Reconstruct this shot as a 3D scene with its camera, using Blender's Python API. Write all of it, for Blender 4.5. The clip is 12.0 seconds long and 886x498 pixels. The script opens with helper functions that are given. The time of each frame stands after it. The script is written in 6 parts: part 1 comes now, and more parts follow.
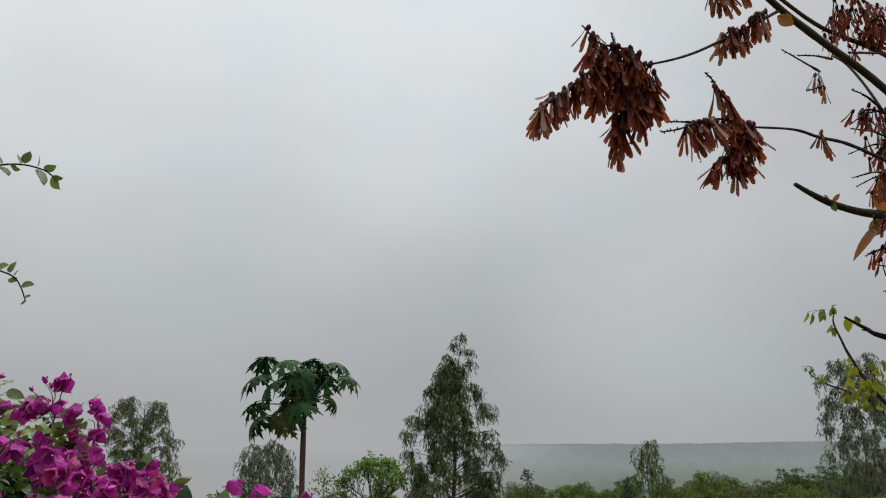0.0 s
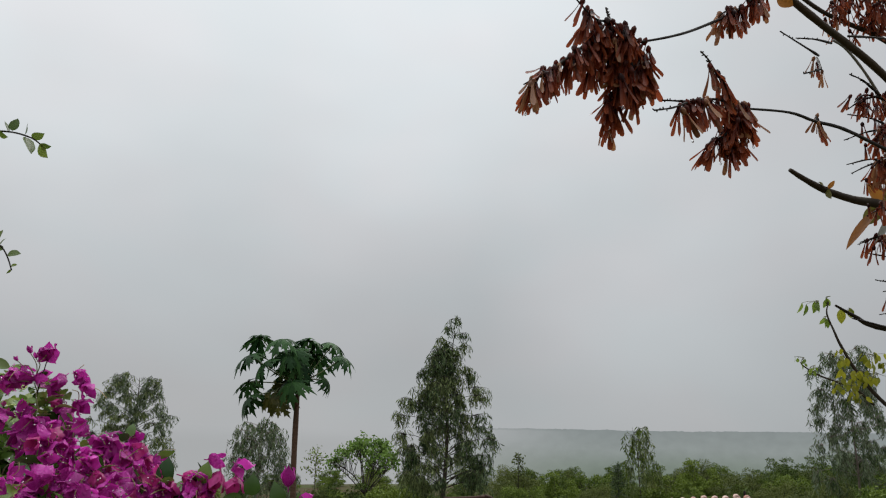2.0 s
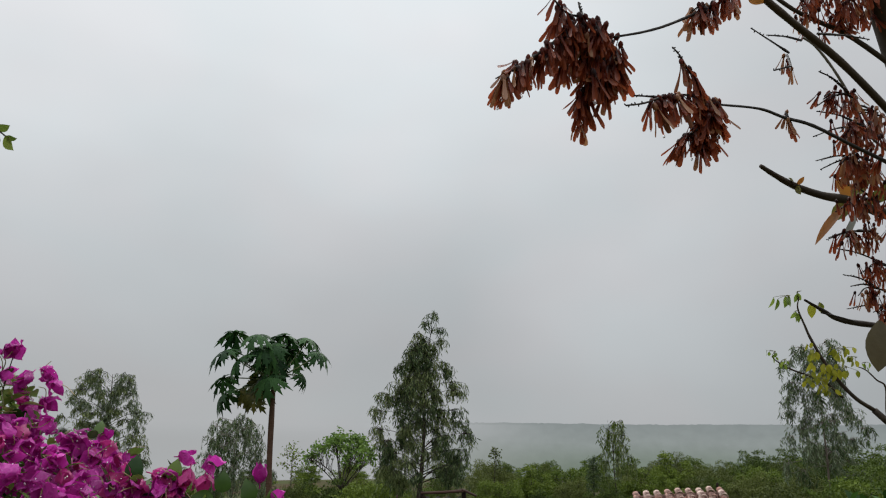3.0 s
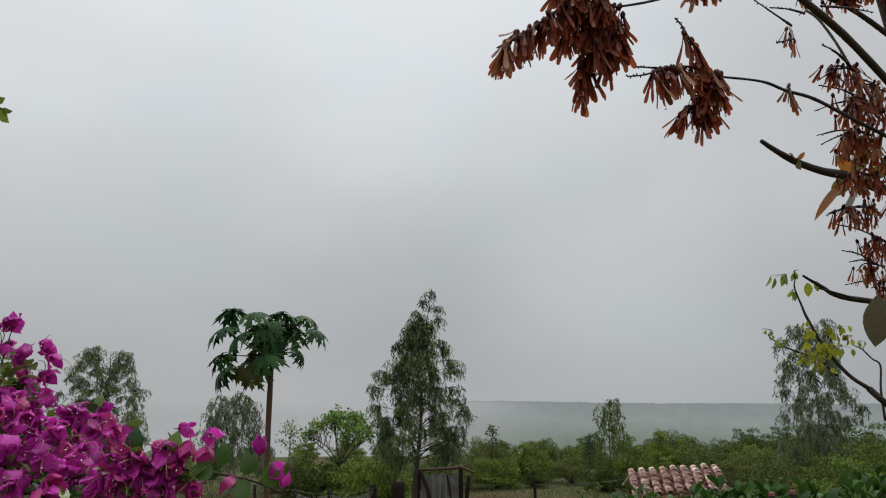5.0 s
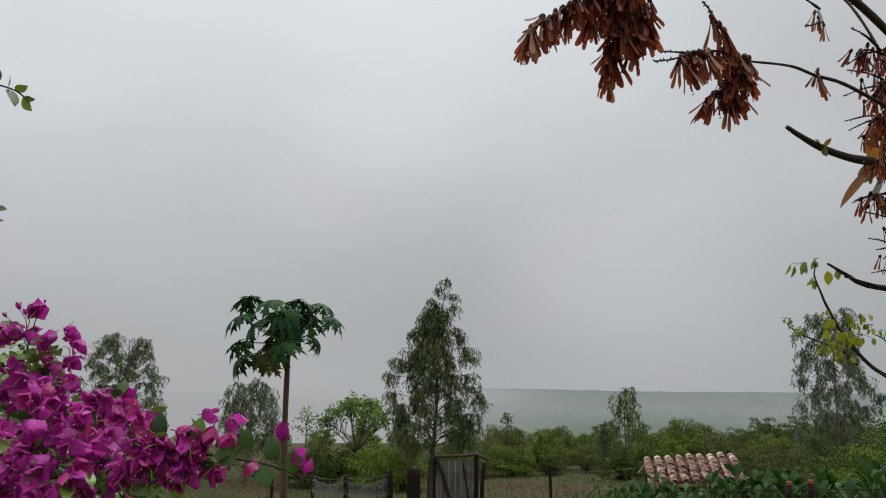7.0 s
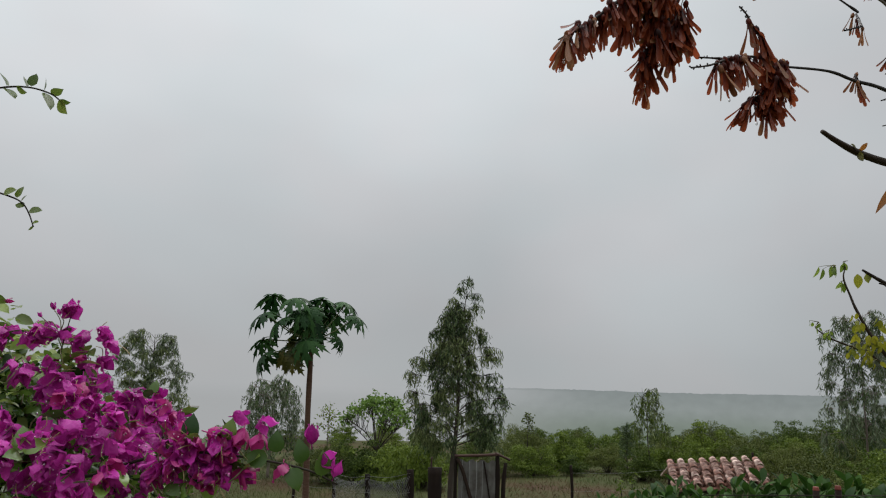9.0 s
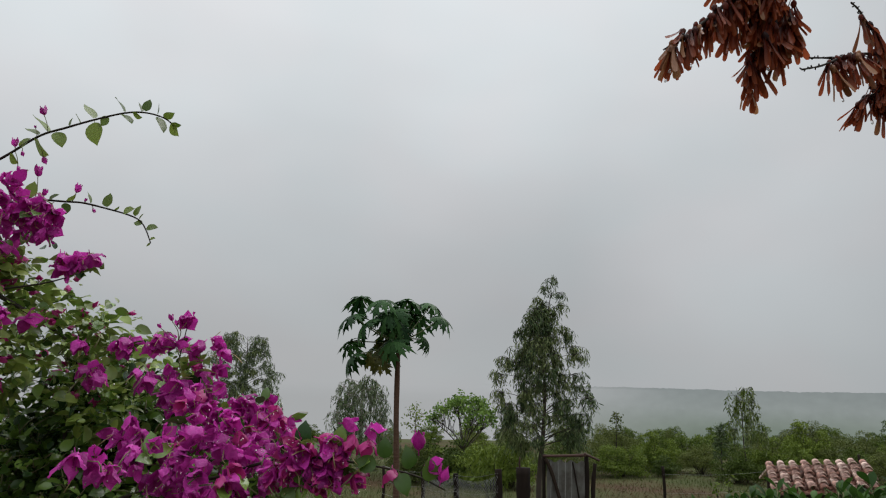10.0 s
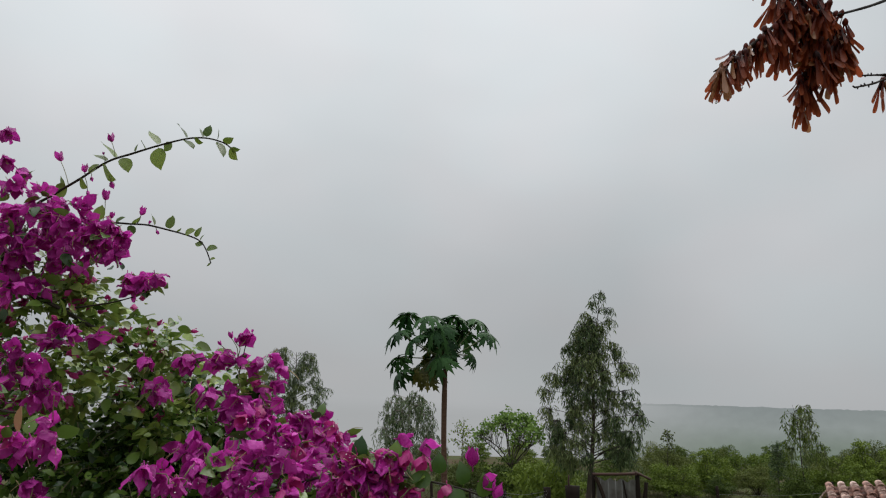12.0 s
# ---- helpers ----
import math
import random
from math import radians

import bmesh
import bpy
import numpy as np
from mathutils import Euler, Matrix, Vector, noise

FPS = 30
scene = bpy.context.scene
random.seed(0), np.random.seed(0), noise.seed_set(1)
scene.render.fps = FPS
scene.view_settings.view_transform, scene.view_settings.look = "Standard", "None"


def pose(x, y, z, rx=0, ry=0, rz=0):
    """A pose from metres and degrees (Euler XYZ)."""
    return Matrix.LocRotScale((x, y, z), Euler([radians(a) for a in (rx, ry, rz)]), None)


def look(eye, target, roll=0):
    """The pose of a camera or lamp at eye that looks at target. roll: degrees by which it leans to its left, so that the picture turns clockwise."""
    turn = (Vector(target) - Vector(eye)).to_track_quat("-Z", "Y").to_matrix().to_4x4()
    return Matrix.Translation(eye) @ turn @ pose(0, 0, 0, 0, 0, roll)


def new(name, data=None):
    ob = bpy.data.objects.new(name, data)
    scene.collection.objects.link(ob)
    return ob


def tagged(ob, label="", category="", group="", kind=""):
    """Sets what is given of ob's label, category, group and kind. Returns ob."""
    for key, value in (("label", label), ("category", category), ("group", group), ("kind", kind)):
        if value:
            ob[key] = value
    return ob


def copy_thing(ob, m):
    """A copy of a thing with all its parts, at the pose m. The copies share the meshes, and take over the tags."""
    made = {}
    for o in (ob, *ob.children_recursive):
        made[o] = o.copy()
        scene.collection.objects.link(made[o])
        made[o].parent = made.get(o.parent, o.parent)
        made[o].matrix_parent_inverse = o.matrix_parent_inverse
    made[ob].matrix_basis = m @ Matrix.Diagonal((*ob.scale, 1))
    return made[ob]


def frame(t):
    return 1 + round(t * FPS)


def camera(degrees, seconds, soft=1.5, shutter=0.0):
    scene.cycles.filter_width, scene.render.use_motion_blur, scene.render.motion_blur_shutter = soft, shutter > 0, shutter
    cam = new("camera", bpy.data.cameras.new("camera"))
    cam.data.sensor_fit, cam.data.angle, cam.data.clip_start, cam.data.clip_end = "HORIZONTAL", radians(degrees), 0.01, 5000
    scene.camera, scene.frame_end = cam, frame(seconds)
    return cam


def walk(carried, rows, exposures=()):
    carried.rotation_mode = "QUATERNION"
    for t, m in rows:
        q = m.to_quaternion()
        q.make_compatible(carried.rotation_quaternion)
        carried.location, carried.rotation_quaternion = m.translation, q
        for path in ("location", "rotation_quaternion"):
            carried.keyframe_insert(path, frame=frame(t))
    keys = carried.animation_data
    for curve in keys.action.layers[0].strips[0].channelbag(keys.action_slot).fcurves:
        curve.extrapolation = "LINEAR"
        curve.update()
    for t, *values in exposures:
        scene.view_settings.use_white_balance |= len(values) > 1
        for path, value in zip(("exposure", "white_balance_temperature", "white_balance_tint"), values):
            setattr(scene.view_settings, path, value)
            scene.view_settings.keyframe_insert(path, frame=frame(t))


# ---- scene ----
cam = camera(62.2, 12.0, soft=1.15)
PATH = [
    (0, (0.075, 0.349, 2.492), (0.057, 2.273, 3.039), 0.1),
    (0.5, (0.076, 0.353, 2.493), (0.061, 2.278, 3.036), 0.9),
    (1, (0.083, 0.358, 2.491), (0.067, 2.284, 3.03), 1.1),
    (1.5, (0.088, 0.363, 2.483), (0.075, 2.295, 3.003), 1.2),
    (2, (0.093, 0.367, 2.484), (0.082, 2.303, 2.988), 1.4),
    (2.5, (0.097, 0.37, 2.486), (0.116, 2.306, 2.986), 1.2),
    (3, (0.101, 0.372, 2.485), (0.152, 2.31, 2.977), 1.0),
    (5, (0.098, 0.378, 2.475), (0.157, 2.329, 2.912), 1.1),
    (5.5, (0.095, 0.375, 2.482), (0.143, 2.327, 2.916), 1.4),
    (6, (0.091, 0.38, 2.477), (0.116, 2.334, 2.904), 1.5),
    (6.5, (0.086, 0.384, 2.473), (0.106, 2.342, 2.879), 1.4),
    (8.5, (0.083, 0.382, 2.485), (0.089, 2.341, 2.887), 1.7),
    (9, (0.068, 0.382, 2.486), (0.028, 2.341, 2.885), 2.1),
    (9.5, (0.043, 0.374, 2.492), (-0.121, 2.328, 2.886), 2.1),
    (10, (0.031, 0.354, 2.501), (-0.228, 2.299, 2.89), 2.0),
    (10.5, (0.025, 0.342, 2.499), (-0.276, 2.278, 2.897), 2.0),
    (11, (0.017, 0.332, 2.499), (-0.322, 2.259, 2.909), 2.2),
    (11.5, (0.016, 0.326, 2.496), (-0.351, 2.248, 2.913), 2.4),
    (12, (0.022, 0.32, 2.501), (-0.359, 2.237, 2.927), 2.3),
]
walk(cam, [(t, look(eye, target, roll)) for t, eye, target, roll in PATH],
     exposures=((0, 0.02), (1.5, 0.1), (2.5, 0.15), (5, 0.1), (6.5, 0.07), (9, 0.09), (12, 0.1)))

# ---- world and light: a closed grey cloud layer, soft weak sun ----
world = bpy.data.worlds.new("overcast_sky")
scene.world = world
world.use_nodes = True
wn, wl = world.node_tree.nodes, world.node_tree.links
wn.clear()


def wnode(kind, **inputs):
    n = wn.new(kind)
    for k, v in inputs.items():
        n.inputs[k].default_value = v
    return n


SUN_UP, SUN_TURN = radians(46), radians(-24)
sky = wn.new("ShaderNodeTexSky")
sky.sky_type, sky.sun_disc, sky.sun_elevation, sky.sun_rotation = "NISHITA", False, SUN_UP, SUN_TURN
coord = wn.new("ShaderNodeTexCoord")
split = wn.new("ShaderNodeSeparateXYZ")
wl.new(coord.outputs["Generated"], split.inputs[0])
lift = wn.new("ShaderNodeMapRange")
lift.inputs["From Min"].default_value, lift.inputs["From Max"].default_value = 0.06, 0.62
lift.inputs["To Min"].default_value, lift.inputs["To Max"].default_value = 0.385, 0.63
wl.new(split.outputs["Z"], lift.inputs["Value"])
stretch = wn.new("ShaderNodeMapping")
stretch.inputs["Scale"].default_value = (1.0, 1.0, 1.7)
stretch.inputs["Location"].default_value = (0.9, 0.35, 0.2)
wl.new(coord.outputs["Generated"], stretch.inputs["Vector"])
cloud = wnode("ShaderNodeTexNoise", Scale=2.0, Detail=3.0, Roughness=0.45, Distortion=0.1)
wl.new(stretch.outputs[0], cloud.inputs["Vector"])
puff = wn.new("ShaderNodeMapRange")
puff.inputs["From Min"].default_value, puff.inputs["From Max"].default_value = 0.3, 0.72
puff.inputs["To Min"].default_value, puff.inputs["To Max"].default_value = 0.90, 1.10
wl.new(cloud.outputs["Fac"], puff.inputs["Value"])
# the cloud is thinner and brighter round the hidden sun
toward = wn.new("ShaderNodeVectorMath")
toward.operation = "DOT_PRODUCT"
toward.inputs[1].default_value = (math.sin(SUN_TURN) * math.cos(SUN_UP), math.cos(SUN_TURN) * math.cos(SUN_UP), math.sin(SUN_UP))
wl.new(coord.outputs["Generated"], toward.inputs[0])
glow = wn.new("ShaderNodeMapRange")
glow.interpolation_type = "SMOOTHSTEP"
glow.inputs["From Min"].default_value, glow.inputs["From Max"].default_value = 0.70, 1.0
glow.inputs["To Min"].default_value, glow.inputs["To Max"].default_value = 0.0, 0.17
wl.new(toward.outputs["Value"], glow.inputs["Value"])
# a paler, thinner patch low in the cloud
thin = wn.new("ShaderNodeVectorMath")
thin.operation = "DOT_PRODUCT"
thin.inputs[1].default_value = (0.318, 0.925, 0.208)
wl.new(coord.outputs["Generated"], thin.inputs[0])
pale = wn.new("ShaderNodeMapRange")
pale.interpolation_type = "SMOOTHSTEP"
pale.inputs["From Min"].default_value, pale.inputs["From Max"].default_value = 0.955, 1.0
pale.inputs["To Min"].default_value, pale.inputs["To Max"].default_value = 0.0, 0.055
wl.new(thin.outputs["Value"], pale.inputs["Value"])
# an overcast sky is brightest overhead
crown = wn.new("ShaderNodeMapRange")
crown.inputs["From Min"].default_value, crown.inputs["From Max"].default_value = 0.6, 1.0
crown.inputs["To Min"].default_value, crown.inputs["To Max"].default_value = 0.0, 1.25
wl.new(split.outputs["Z"], crown.inputs["Value"])
high = wn.new("ShaderNodeMath")
high.operation = "ADD"
wl.new(lift.outputs[0], high.inputs[0])
wl.new(crown.outputs[0], high.inputs[1])
both = wn.new("ShaderNodeMath")
both.operation = "ADD"
wl.new(high.outputs[0], both.inputs[0])
wl.new(glow.outputs[0], both.inputs[1])
mul = wn.new("ShaderNodeMath")
mul.operation = "MULTIPLY"
patch = wn.new("ShaderNodeMath")
patch.operation = "ADD"
wl.new(both.outputs[0], patch.inputs[0])
wl.new(pale.outputs[0], patch.inputs[1])
wl.new(patch.outputs[0], mul.inputs[0])
wl.new(puff.outputs[0], mul.inputs[1])
tint = wn.new("ShaderNodeVectorMath")
tint.operation = "SCALE"
# faint warm and cool patches in the cloud
hue = wnode("ShaderNodeTexNoise", Scale=4.5, Detail=2.0, Roughness=0.5)
wl.new(stretch.outputs[0], hue.inputs["Vector"])
shift = wn.new("ShaderNodeMapRange")
shift.inputs["From Min"].default_value, shift.inputs["From Max"].default_value = 0.38, 0.62
wl.new(hue.outputs["Fac"], shift.inputs["Value"])
cast = wn.new("ShaderNodeMix")
cast.data_type = "RGBA"
cast.inputs[6].default_value, cast.inputs[7].default_value = (0.945, 1.0, 1.035, 1), (0.970, 0.993, 1.025, 1)
wl.new(shift.outputs[0], cast.inputs[0])
wl.new(cast.outputs[2], tint.inputs[0])
wl.new(mul.outputs[0], tint.inputs["Scale"])
clear_sky = wnode("ShaderNodeBackground", Strength=0.05)
wl.new(sky.outputs[0], clear_sky.inputs["Color"])
clouds = wnode("ShaderNodeBackground", Strength=1.0)
wl.new(tint.outputs[0], clouds.inputs["Color"])
cover = wnode("ShaderNodeMixShader", Fac=0.97)
wl.new(clear_sky.outputs[0], cover.inputs[1])
wl.new(clouds.outputs[0], cover.inputs[2])
wout = wn.new("ShaderNodeOutputWorld")
wl.new(cover.outputs[0], wout.inputs[0])

sun = new("sun", bpy.data.lights.new("sun", "SUN"))
sun.data.energy, sun.data.angle, sun.data.color = 0.9, radians(35), (1.0, 0.97, 0.93)
sun.matrix_world = pose(0, 0, 30, 90 - math.degrees(SUN_UP), 0, math.degrees(SUN_TURN) + 180)


# ---- materials ----
def shader(name, dark, light, rough=0.6, scale=8.0, bump=0.2, through_light=0.0, spread=0.5, sheen=0.5, stain=None, stain_scale=1.5, metal=0.0, stretch_z=1.0, bump_dist=0.01, tip=None, tip_range=(0, 1), whole=0.0):
    """A surface whose colour runs between dark and light by grain, stains and a random value for each piece."""
    m = bpy.data.materials.new(name)
    m.use_nodes = True
    n, l = m.node_tree.nodes, m.node_tree.links
    n.clear()
    tc = n.new("ShaderNodeTexCoord")
    mp = n.new("ShaderNodeMapping")
    mp.inputs["Scale"].default_value = (1, 1, stretch_z)
    l.new(tc.outputs["Object"], mp.inputs[0])
    fine = n.new("ShaderNodeTexNoise")
    fine.inputs["Scale"].default_value, fine.inputs["Detail"].default_value = scale, 6
    l.new(mp.outputs[0], fine.inputs["Vector"])
    info, geo = n.new("ShaderNodeObjectInfo"), n.new("ShaderNodeNewGeometry")
    add = n.new("ShaderNodeMath")
    add.operation = "ADD"
    l.new(info.outputs["Random"], add.inputs[0])
    l.new(geo.outputs["Random Per Island"], add.inputs[1])
    fract = n.new("ShaderNodeMath")
    fract.operation = "FRACT"
    l.new(add.outputs[0], fract.inputs[0])
    if whole:
        # each plant has a tone of its own, its leaves vary round it
        fract = n.new("ShaderNodeMix")
        fract.inputs[0].default_value = whole
        l.new(geo.outputs["Random Per Island"], fract.inputs[2])
        l.new(info.outputs["Random"], fract.inputs[3])
    mix = n.new("ShaderNodeMix")
    mix.inputs[0].default_value = spread
    l.new(fine.outputs["Fac"], mix.inputs[2])
    l.new(fract.outputs[0], mix.inputs[3])
    ramp = n.new("ShaderNodeMapRange")
    ramp.inputs["From Min"].default_value, ramp.inputs["From Max"].default_value = 0.15, 0.85
    l.new(mix.outputs[0], ramp.inputs["Value"])
    col = n.new("ShaderNodeMix")
    col.data_type = "RGBA"
    col.inputs[6].default_value, col.inputs[7].default_value = (*dark, 1), (*light, 1)
    l.new(ramp.outputs[0], col.inputs[0])
    colour = col.outputs[2]
    if stain:
        big = n.new("ShaderNodeTexNoise")
        big.inputs["Scale"].default_value, big.inputs["Detail"].default_value = stain_scale, 4
        l.new(tc.outputs["Object"], big.inputs["Vector"])
        cut = n.new("ShaderNodeMapRange")
        cut.inputs["From Min"].default_value, cut.inputs["From Max"].default_value = 0.45, 0.65
        l.new(big.outputs["Fac"], cut.inputs["Value"])
        over = n.new("ShaderNodeMix")
        over.data_type = "RGBA"
        over.inputs[7].default_value = (*stain, 1)
        l.new(cut.outputs[0], over.inputs[0])
        l.new(colour, over.inputs[6])
        colour = over.outputs[2]
    if tip:
        # paler towards the thin end of the piece
        along = n.new("ShaderNodeSeparateXYZ")
        l.new(tc.outputs["Object"], along.inputs[0])
        reach = n.new("ShaderNodeMapRange")
        reach.inputs["From Min"].default_value, reach.inputs["From Max"].default_value = tip_range
        reach.inputs["To Max"].default_value = 0.85
        l.new(along.outputs["Z"], reach.inputs["Value"])
        pale = n.new("ShaderNodeMix")
        pale.data_type = "RGBA"
        pale.inputs[7].default_value = (*tip, 1)
        l.new(reach.outputs[0], pale.inputs[0])
        l.new(colour, pale.inputs[6])
        colour = pale.outputs[2]
    bs = n.new("ShaderNodeBsdfPrincipled")
    bs.inputs["Roughness"].default_value, bs.inputs["Metallic"].default_value = rough, metal
    bs.inputs["Specular IOR Level"].default_value = sheen
    l.new(colour, bs.inputs["Base Color"])
    if bump:
        bp = n.new("ShaderNodeBump")
        bp.inputs["Strength"].default_value, bp.inputs["Distance"].default_value = bump, bump_dist
        l.new(fine.outputs["Fac"], bp.inputs["Height"])
        l.new(bp.outputs[0], bs.inputs["Normal"])
    out = n.new("ShaderNodeOutputMaterial")
    if through_light:
        tl = n.new("ShaderNodeBsdfTranslucent")
        l.new(colour, tl.inputs["Color"])
        mx = n.new("ShaderNodeMixShader")
        mx.inputs[0].default_value = through_light
        l.new(bs.outputs[0], mx.inputs[1])
        l.new(tl.outputs[0], mx.inputs[2])
        l.new(mx.outputs[0], out.inputs[0])
    else:
        l.new(bs.outputs[0], out.inputs[0])
    return m


M_EARTH = shader("field_earth", (0.05, 0.066, 0.02), (0.095, 0.09, 0.04), 0.95, 2.5, 0.8, sheen=0.1, stain=(0.075, 0.047, 0.027), stain_scale=0.25, bump_dist=0.05)
M_GRASS = shader("grass_blades", (0.035, 0.06, 0.016), (0.095, 0.11, 0.038), 0.8, 3, 0, 0.25, 0.7, 0.12)
M_DRY = shader("dry_grass_blades", (0.05, 0.028, 0.015), (0.13, 0.08, 0.042), 0.85, 3, 0, 0.2, 0.7, 0.1)
M_BRACT = shader("magenta_bract", (0.33, 0.012, 0.21), (0.80, 0.065, 0.56), 0.36, 170, 1.0, 0.36, 0.72, 0.45, bump_dist=0.003)
M_TUBE = shader("flower_tube", (0.26, 0.2, 0.08), (0.55, 0.42, 0.22), 0.5, 60, 0.1, 0.2)
M_BRACT_RED = shader("crimson_bract", (0.34, 0.014, 0.13), (0.68, 0.06, 0.33), 0.45, 60, 0.25, 0.35, 0.7, bump_dist=0.003)
M_BLEAF = shader("bougainvillea_leaf", (0.02, 0.06, 0.012), (0.19, 0.31, 0.055), 0.27, 40, 0.35, 0.18, 0.85, bump_dist=0.003)
M_SHOOT = shader("shoot_leaf", (0.075, 0.125, 0.02), (0.20, 0.27, 0.05), 0.38, 40, 0.2, 0.38, 0.8, bump_dist=0.003)
M_TAN = shader("tan_dead_leaf", (0.28, 0.15, 0.07), (0.42, 0.25, 0.13), 0.7, 40, 0.4, 0.3, bump_dist=0.003)
M_BROWNLEAF = shader("brown_green_leaf", (0.07, 0.055, 0.03), (0.14, 0.115, 0.06), 0.5, 30, 0.3, 0.2)
M_YOUNG = shader("young_bougainvillea_leaf", (0.09, 0.17, 0.028), (0.40, 0.50, 0.11), 0.3, 40, 0.3, 0.26, 0.85, stain=(0.13, 0.17, 0.04), stain_scale=14, bump_dist=0.003)
M_BSTEM = shader("bougainvillea_stem", (0.012, 0.010, 0.008), (0.045, 0.034, 0.022), 0.7, 60, 0.4, sheen=0.25)
M_GREENSTEM = shader("green_stem", (0.10, 0.11, 0.04), (0.22, 0.2, 0.09), 0.6, 60, 0.2)
M_FRUIT = shader("dry_winged_fruit", (0.032, 0.005, 0.004), (0.20, 0.034, 0.018), 0.36, 160, 0.6, 0.5, 0.85, 0.26, bump_dist=0.002, tip=(0.48, 0.12, 0.045), tip_range=(-0.022, -0.062))
M_FRUIT_PALE = shader("pale_winged_fruit", (0.2, 0.075, 0.035), (0.44, 0.2, 0.09), 0.45, 90, 0.3, 0.4, 0.7, bump_dist=0.002)
M_TWIG = shader("dark_wet_bark", (0.010, 0.007, 0.006), (0.04, 0.028, 0.021), 0.6, 70, 0.5, sheen=0.25, bump_dist=0.003)
M_LIMB = shader("brown_wet_bark", (0.016, 0.011, 0.008), (0.07, 0.046, 0.028), 0.65, 45, 0.6, sheen=0.25, stain=(0.05, 0.036, 0.025), stain_scale=14, bump_dist=0.004)
M_GREYBARK = shader("grey_bark", (0.13, 0.12, 0.11), (0.26, 0.24, 0.22), 0.75, 60, 0.4)
M_ORANGE = shader("orange_leaf", (0.28, 0.10, 0.025), (0.45, 0.19, 0.035), 0.4, 30, 0.2, 0.35, 0.5)
M_YOLEAF = shader("olive_leaf", (0.10, 0.11, 0.025), (0.22, 0.19, 0.05), 0.4, 30, 0.2, 0.35, 0.6)
M_PALELEAF = shader("pale_leaf_underside", (0.32, 0.34, 0.30), (0.5, 0.5, 0.46), 0.6, 30, 0.2, 0.2)
M_YGLEAF = shader("yellow_green_leaf", (0.17, 0.2, 0.02), (0.42, 0.4, 0.035), 0.45, 12, 0.2, 0.4, 0.7)
M_LIME = shader("lime_young_leaf", (0.13, 0.20, 0.028), (0.30, 0.40, 0.07), 0.45, 12, 0.2, 0.42, 0.7)
M_PAPLEAF = shader("papaya_leaf", (0.010, 0.036, 0.011), (0.05, 0.12, 0.035), 0.5, 12, 0.3, 0.2, 0.7, 0.12)
M_PAPYELLOW = shader("yellowing_papaya_leaf", (0.085, 0.09, 0.018), (0.19, 0.17, 0.04), 0.45, 12, 0.3, 0.3, 0.7)
M_PETIOLE = shader("papaya_petiole", (0.09, 0.12, 0.05), (0.17, 0.19, 0.09), 0.5, 20, 0.1)
M_PAPTRUNK = shader("papaya_trunk", (0.04, 0.018, 0.010), (0.11, 0.054, 0.032), 0.85, 16, 0.8, stretch_z=2.2, bump_dist=0.03)
M_EUC = shader("eucalyptus_leaf", (0.03, 0.058, 0.022), (0.14, 0.195, 0.075), 0.45, 4, 0, 0.22, 0.8, 0.25)
M_EUC_GREY = shader("grey_green_leaf", (0.085, 0.12, 0.065), (0.23, 0.28, 0.16), 0.55, 4, 0, 0.25, 0.8, 0.25)
M_EUC_OLIVE = shader("olive_green_leaf", (0.08, 0.115, 0.04), (0.24, 0.28, 0.11), 0.55, 4, 0, 0.25, 0.8, 0.25)
M_EUCBARK = shader("eucalyptus_bark", (0.022, 0.016, 0.012), (0.07, 0.052, 0.04), 0.8, 9, 0.4, stretch_z=0.3)
M_PALEBARK = shader("pale_bark", (0.16, 0.12, 0.10), (0.28, 0.23, 0.2), 0.8, 9, 0.3)
M_BUSH = shader("thorn_bush_leaf", (0.032, 0.058, 0.010), (0.145, 0.20, 0.035), 0.6, 2.5, 0, 0.22, 0.75, 0.18, whole=0.45)
M_BUSH_B = shader("fresh_bush_leaf", (0.055, 0.094, 0.013), (0.215, 0.285, 0.045), 0.6, 2.5, 0, 0.25, 0.75, 0.18, whole=0.45)
M_BUSH_C = shader("dull_bush_leaf", (0.052, 0.074, 0.019), (0.168, 0.195, 0.048), 0.65, 2.5, 0, 0.2, 0.75, 0.18, whole=0.45)
M_DOME = shader("dome_tree_leaf", (0.08, 0.15, 0.03), (0.22, 0.34, 0.075), 0.6, 2.5, 0, 0.3, 0.7, 0.2)
M_HEDGE = shader("broad_hedge_leaf", (0.018, 0.05, 0.008), (0.066, 0.145, 0.024), 0.6, 14, 0.25, 0.25, 0.75, 0.22)
M_TILE = shader("clay_roof_tile", (0.38, 0.17, 0.12), (0.84, 0.64, 0.54), 0.8, 18, 0.4, spread=0.8, stain=(0.15, 0.075, 0.058), stain_scale=11)
# darker copy of the tile clay: shade between the covers painted in
M_TILE_SHADE = shader("shaded_clay_tile", (0.13, 0.05, 0.035), (0.36, 0.17, 0.12), 0.85, 18, 0.4, spread=0.8, stain=(0.07, 0.045, 0.035), stain_scale=11)
M_WOOD = shader("weathered_dark_timber", (0.010, 0.007, 0.006), (0.04, 0.026, 0.019), 0.85, 14, 0.5, sheen=0.15, stretch_z=0.25)
M_RAIL = shader("red_brown_rail", (0.03, 0.014, 0.010), (0.08, 0.036, 0.026), 0.8, 14, 0.4)
M_SHEET = shader("pale_wire_panel", (0.07, 0.068, 0.06), (0.19, 0.185, 0.17), 0.75, 22, 0.5, sheen=0.2, stain=(0.10, 0.092, 0.08), stain_scale=5, stretch_z=0.2)
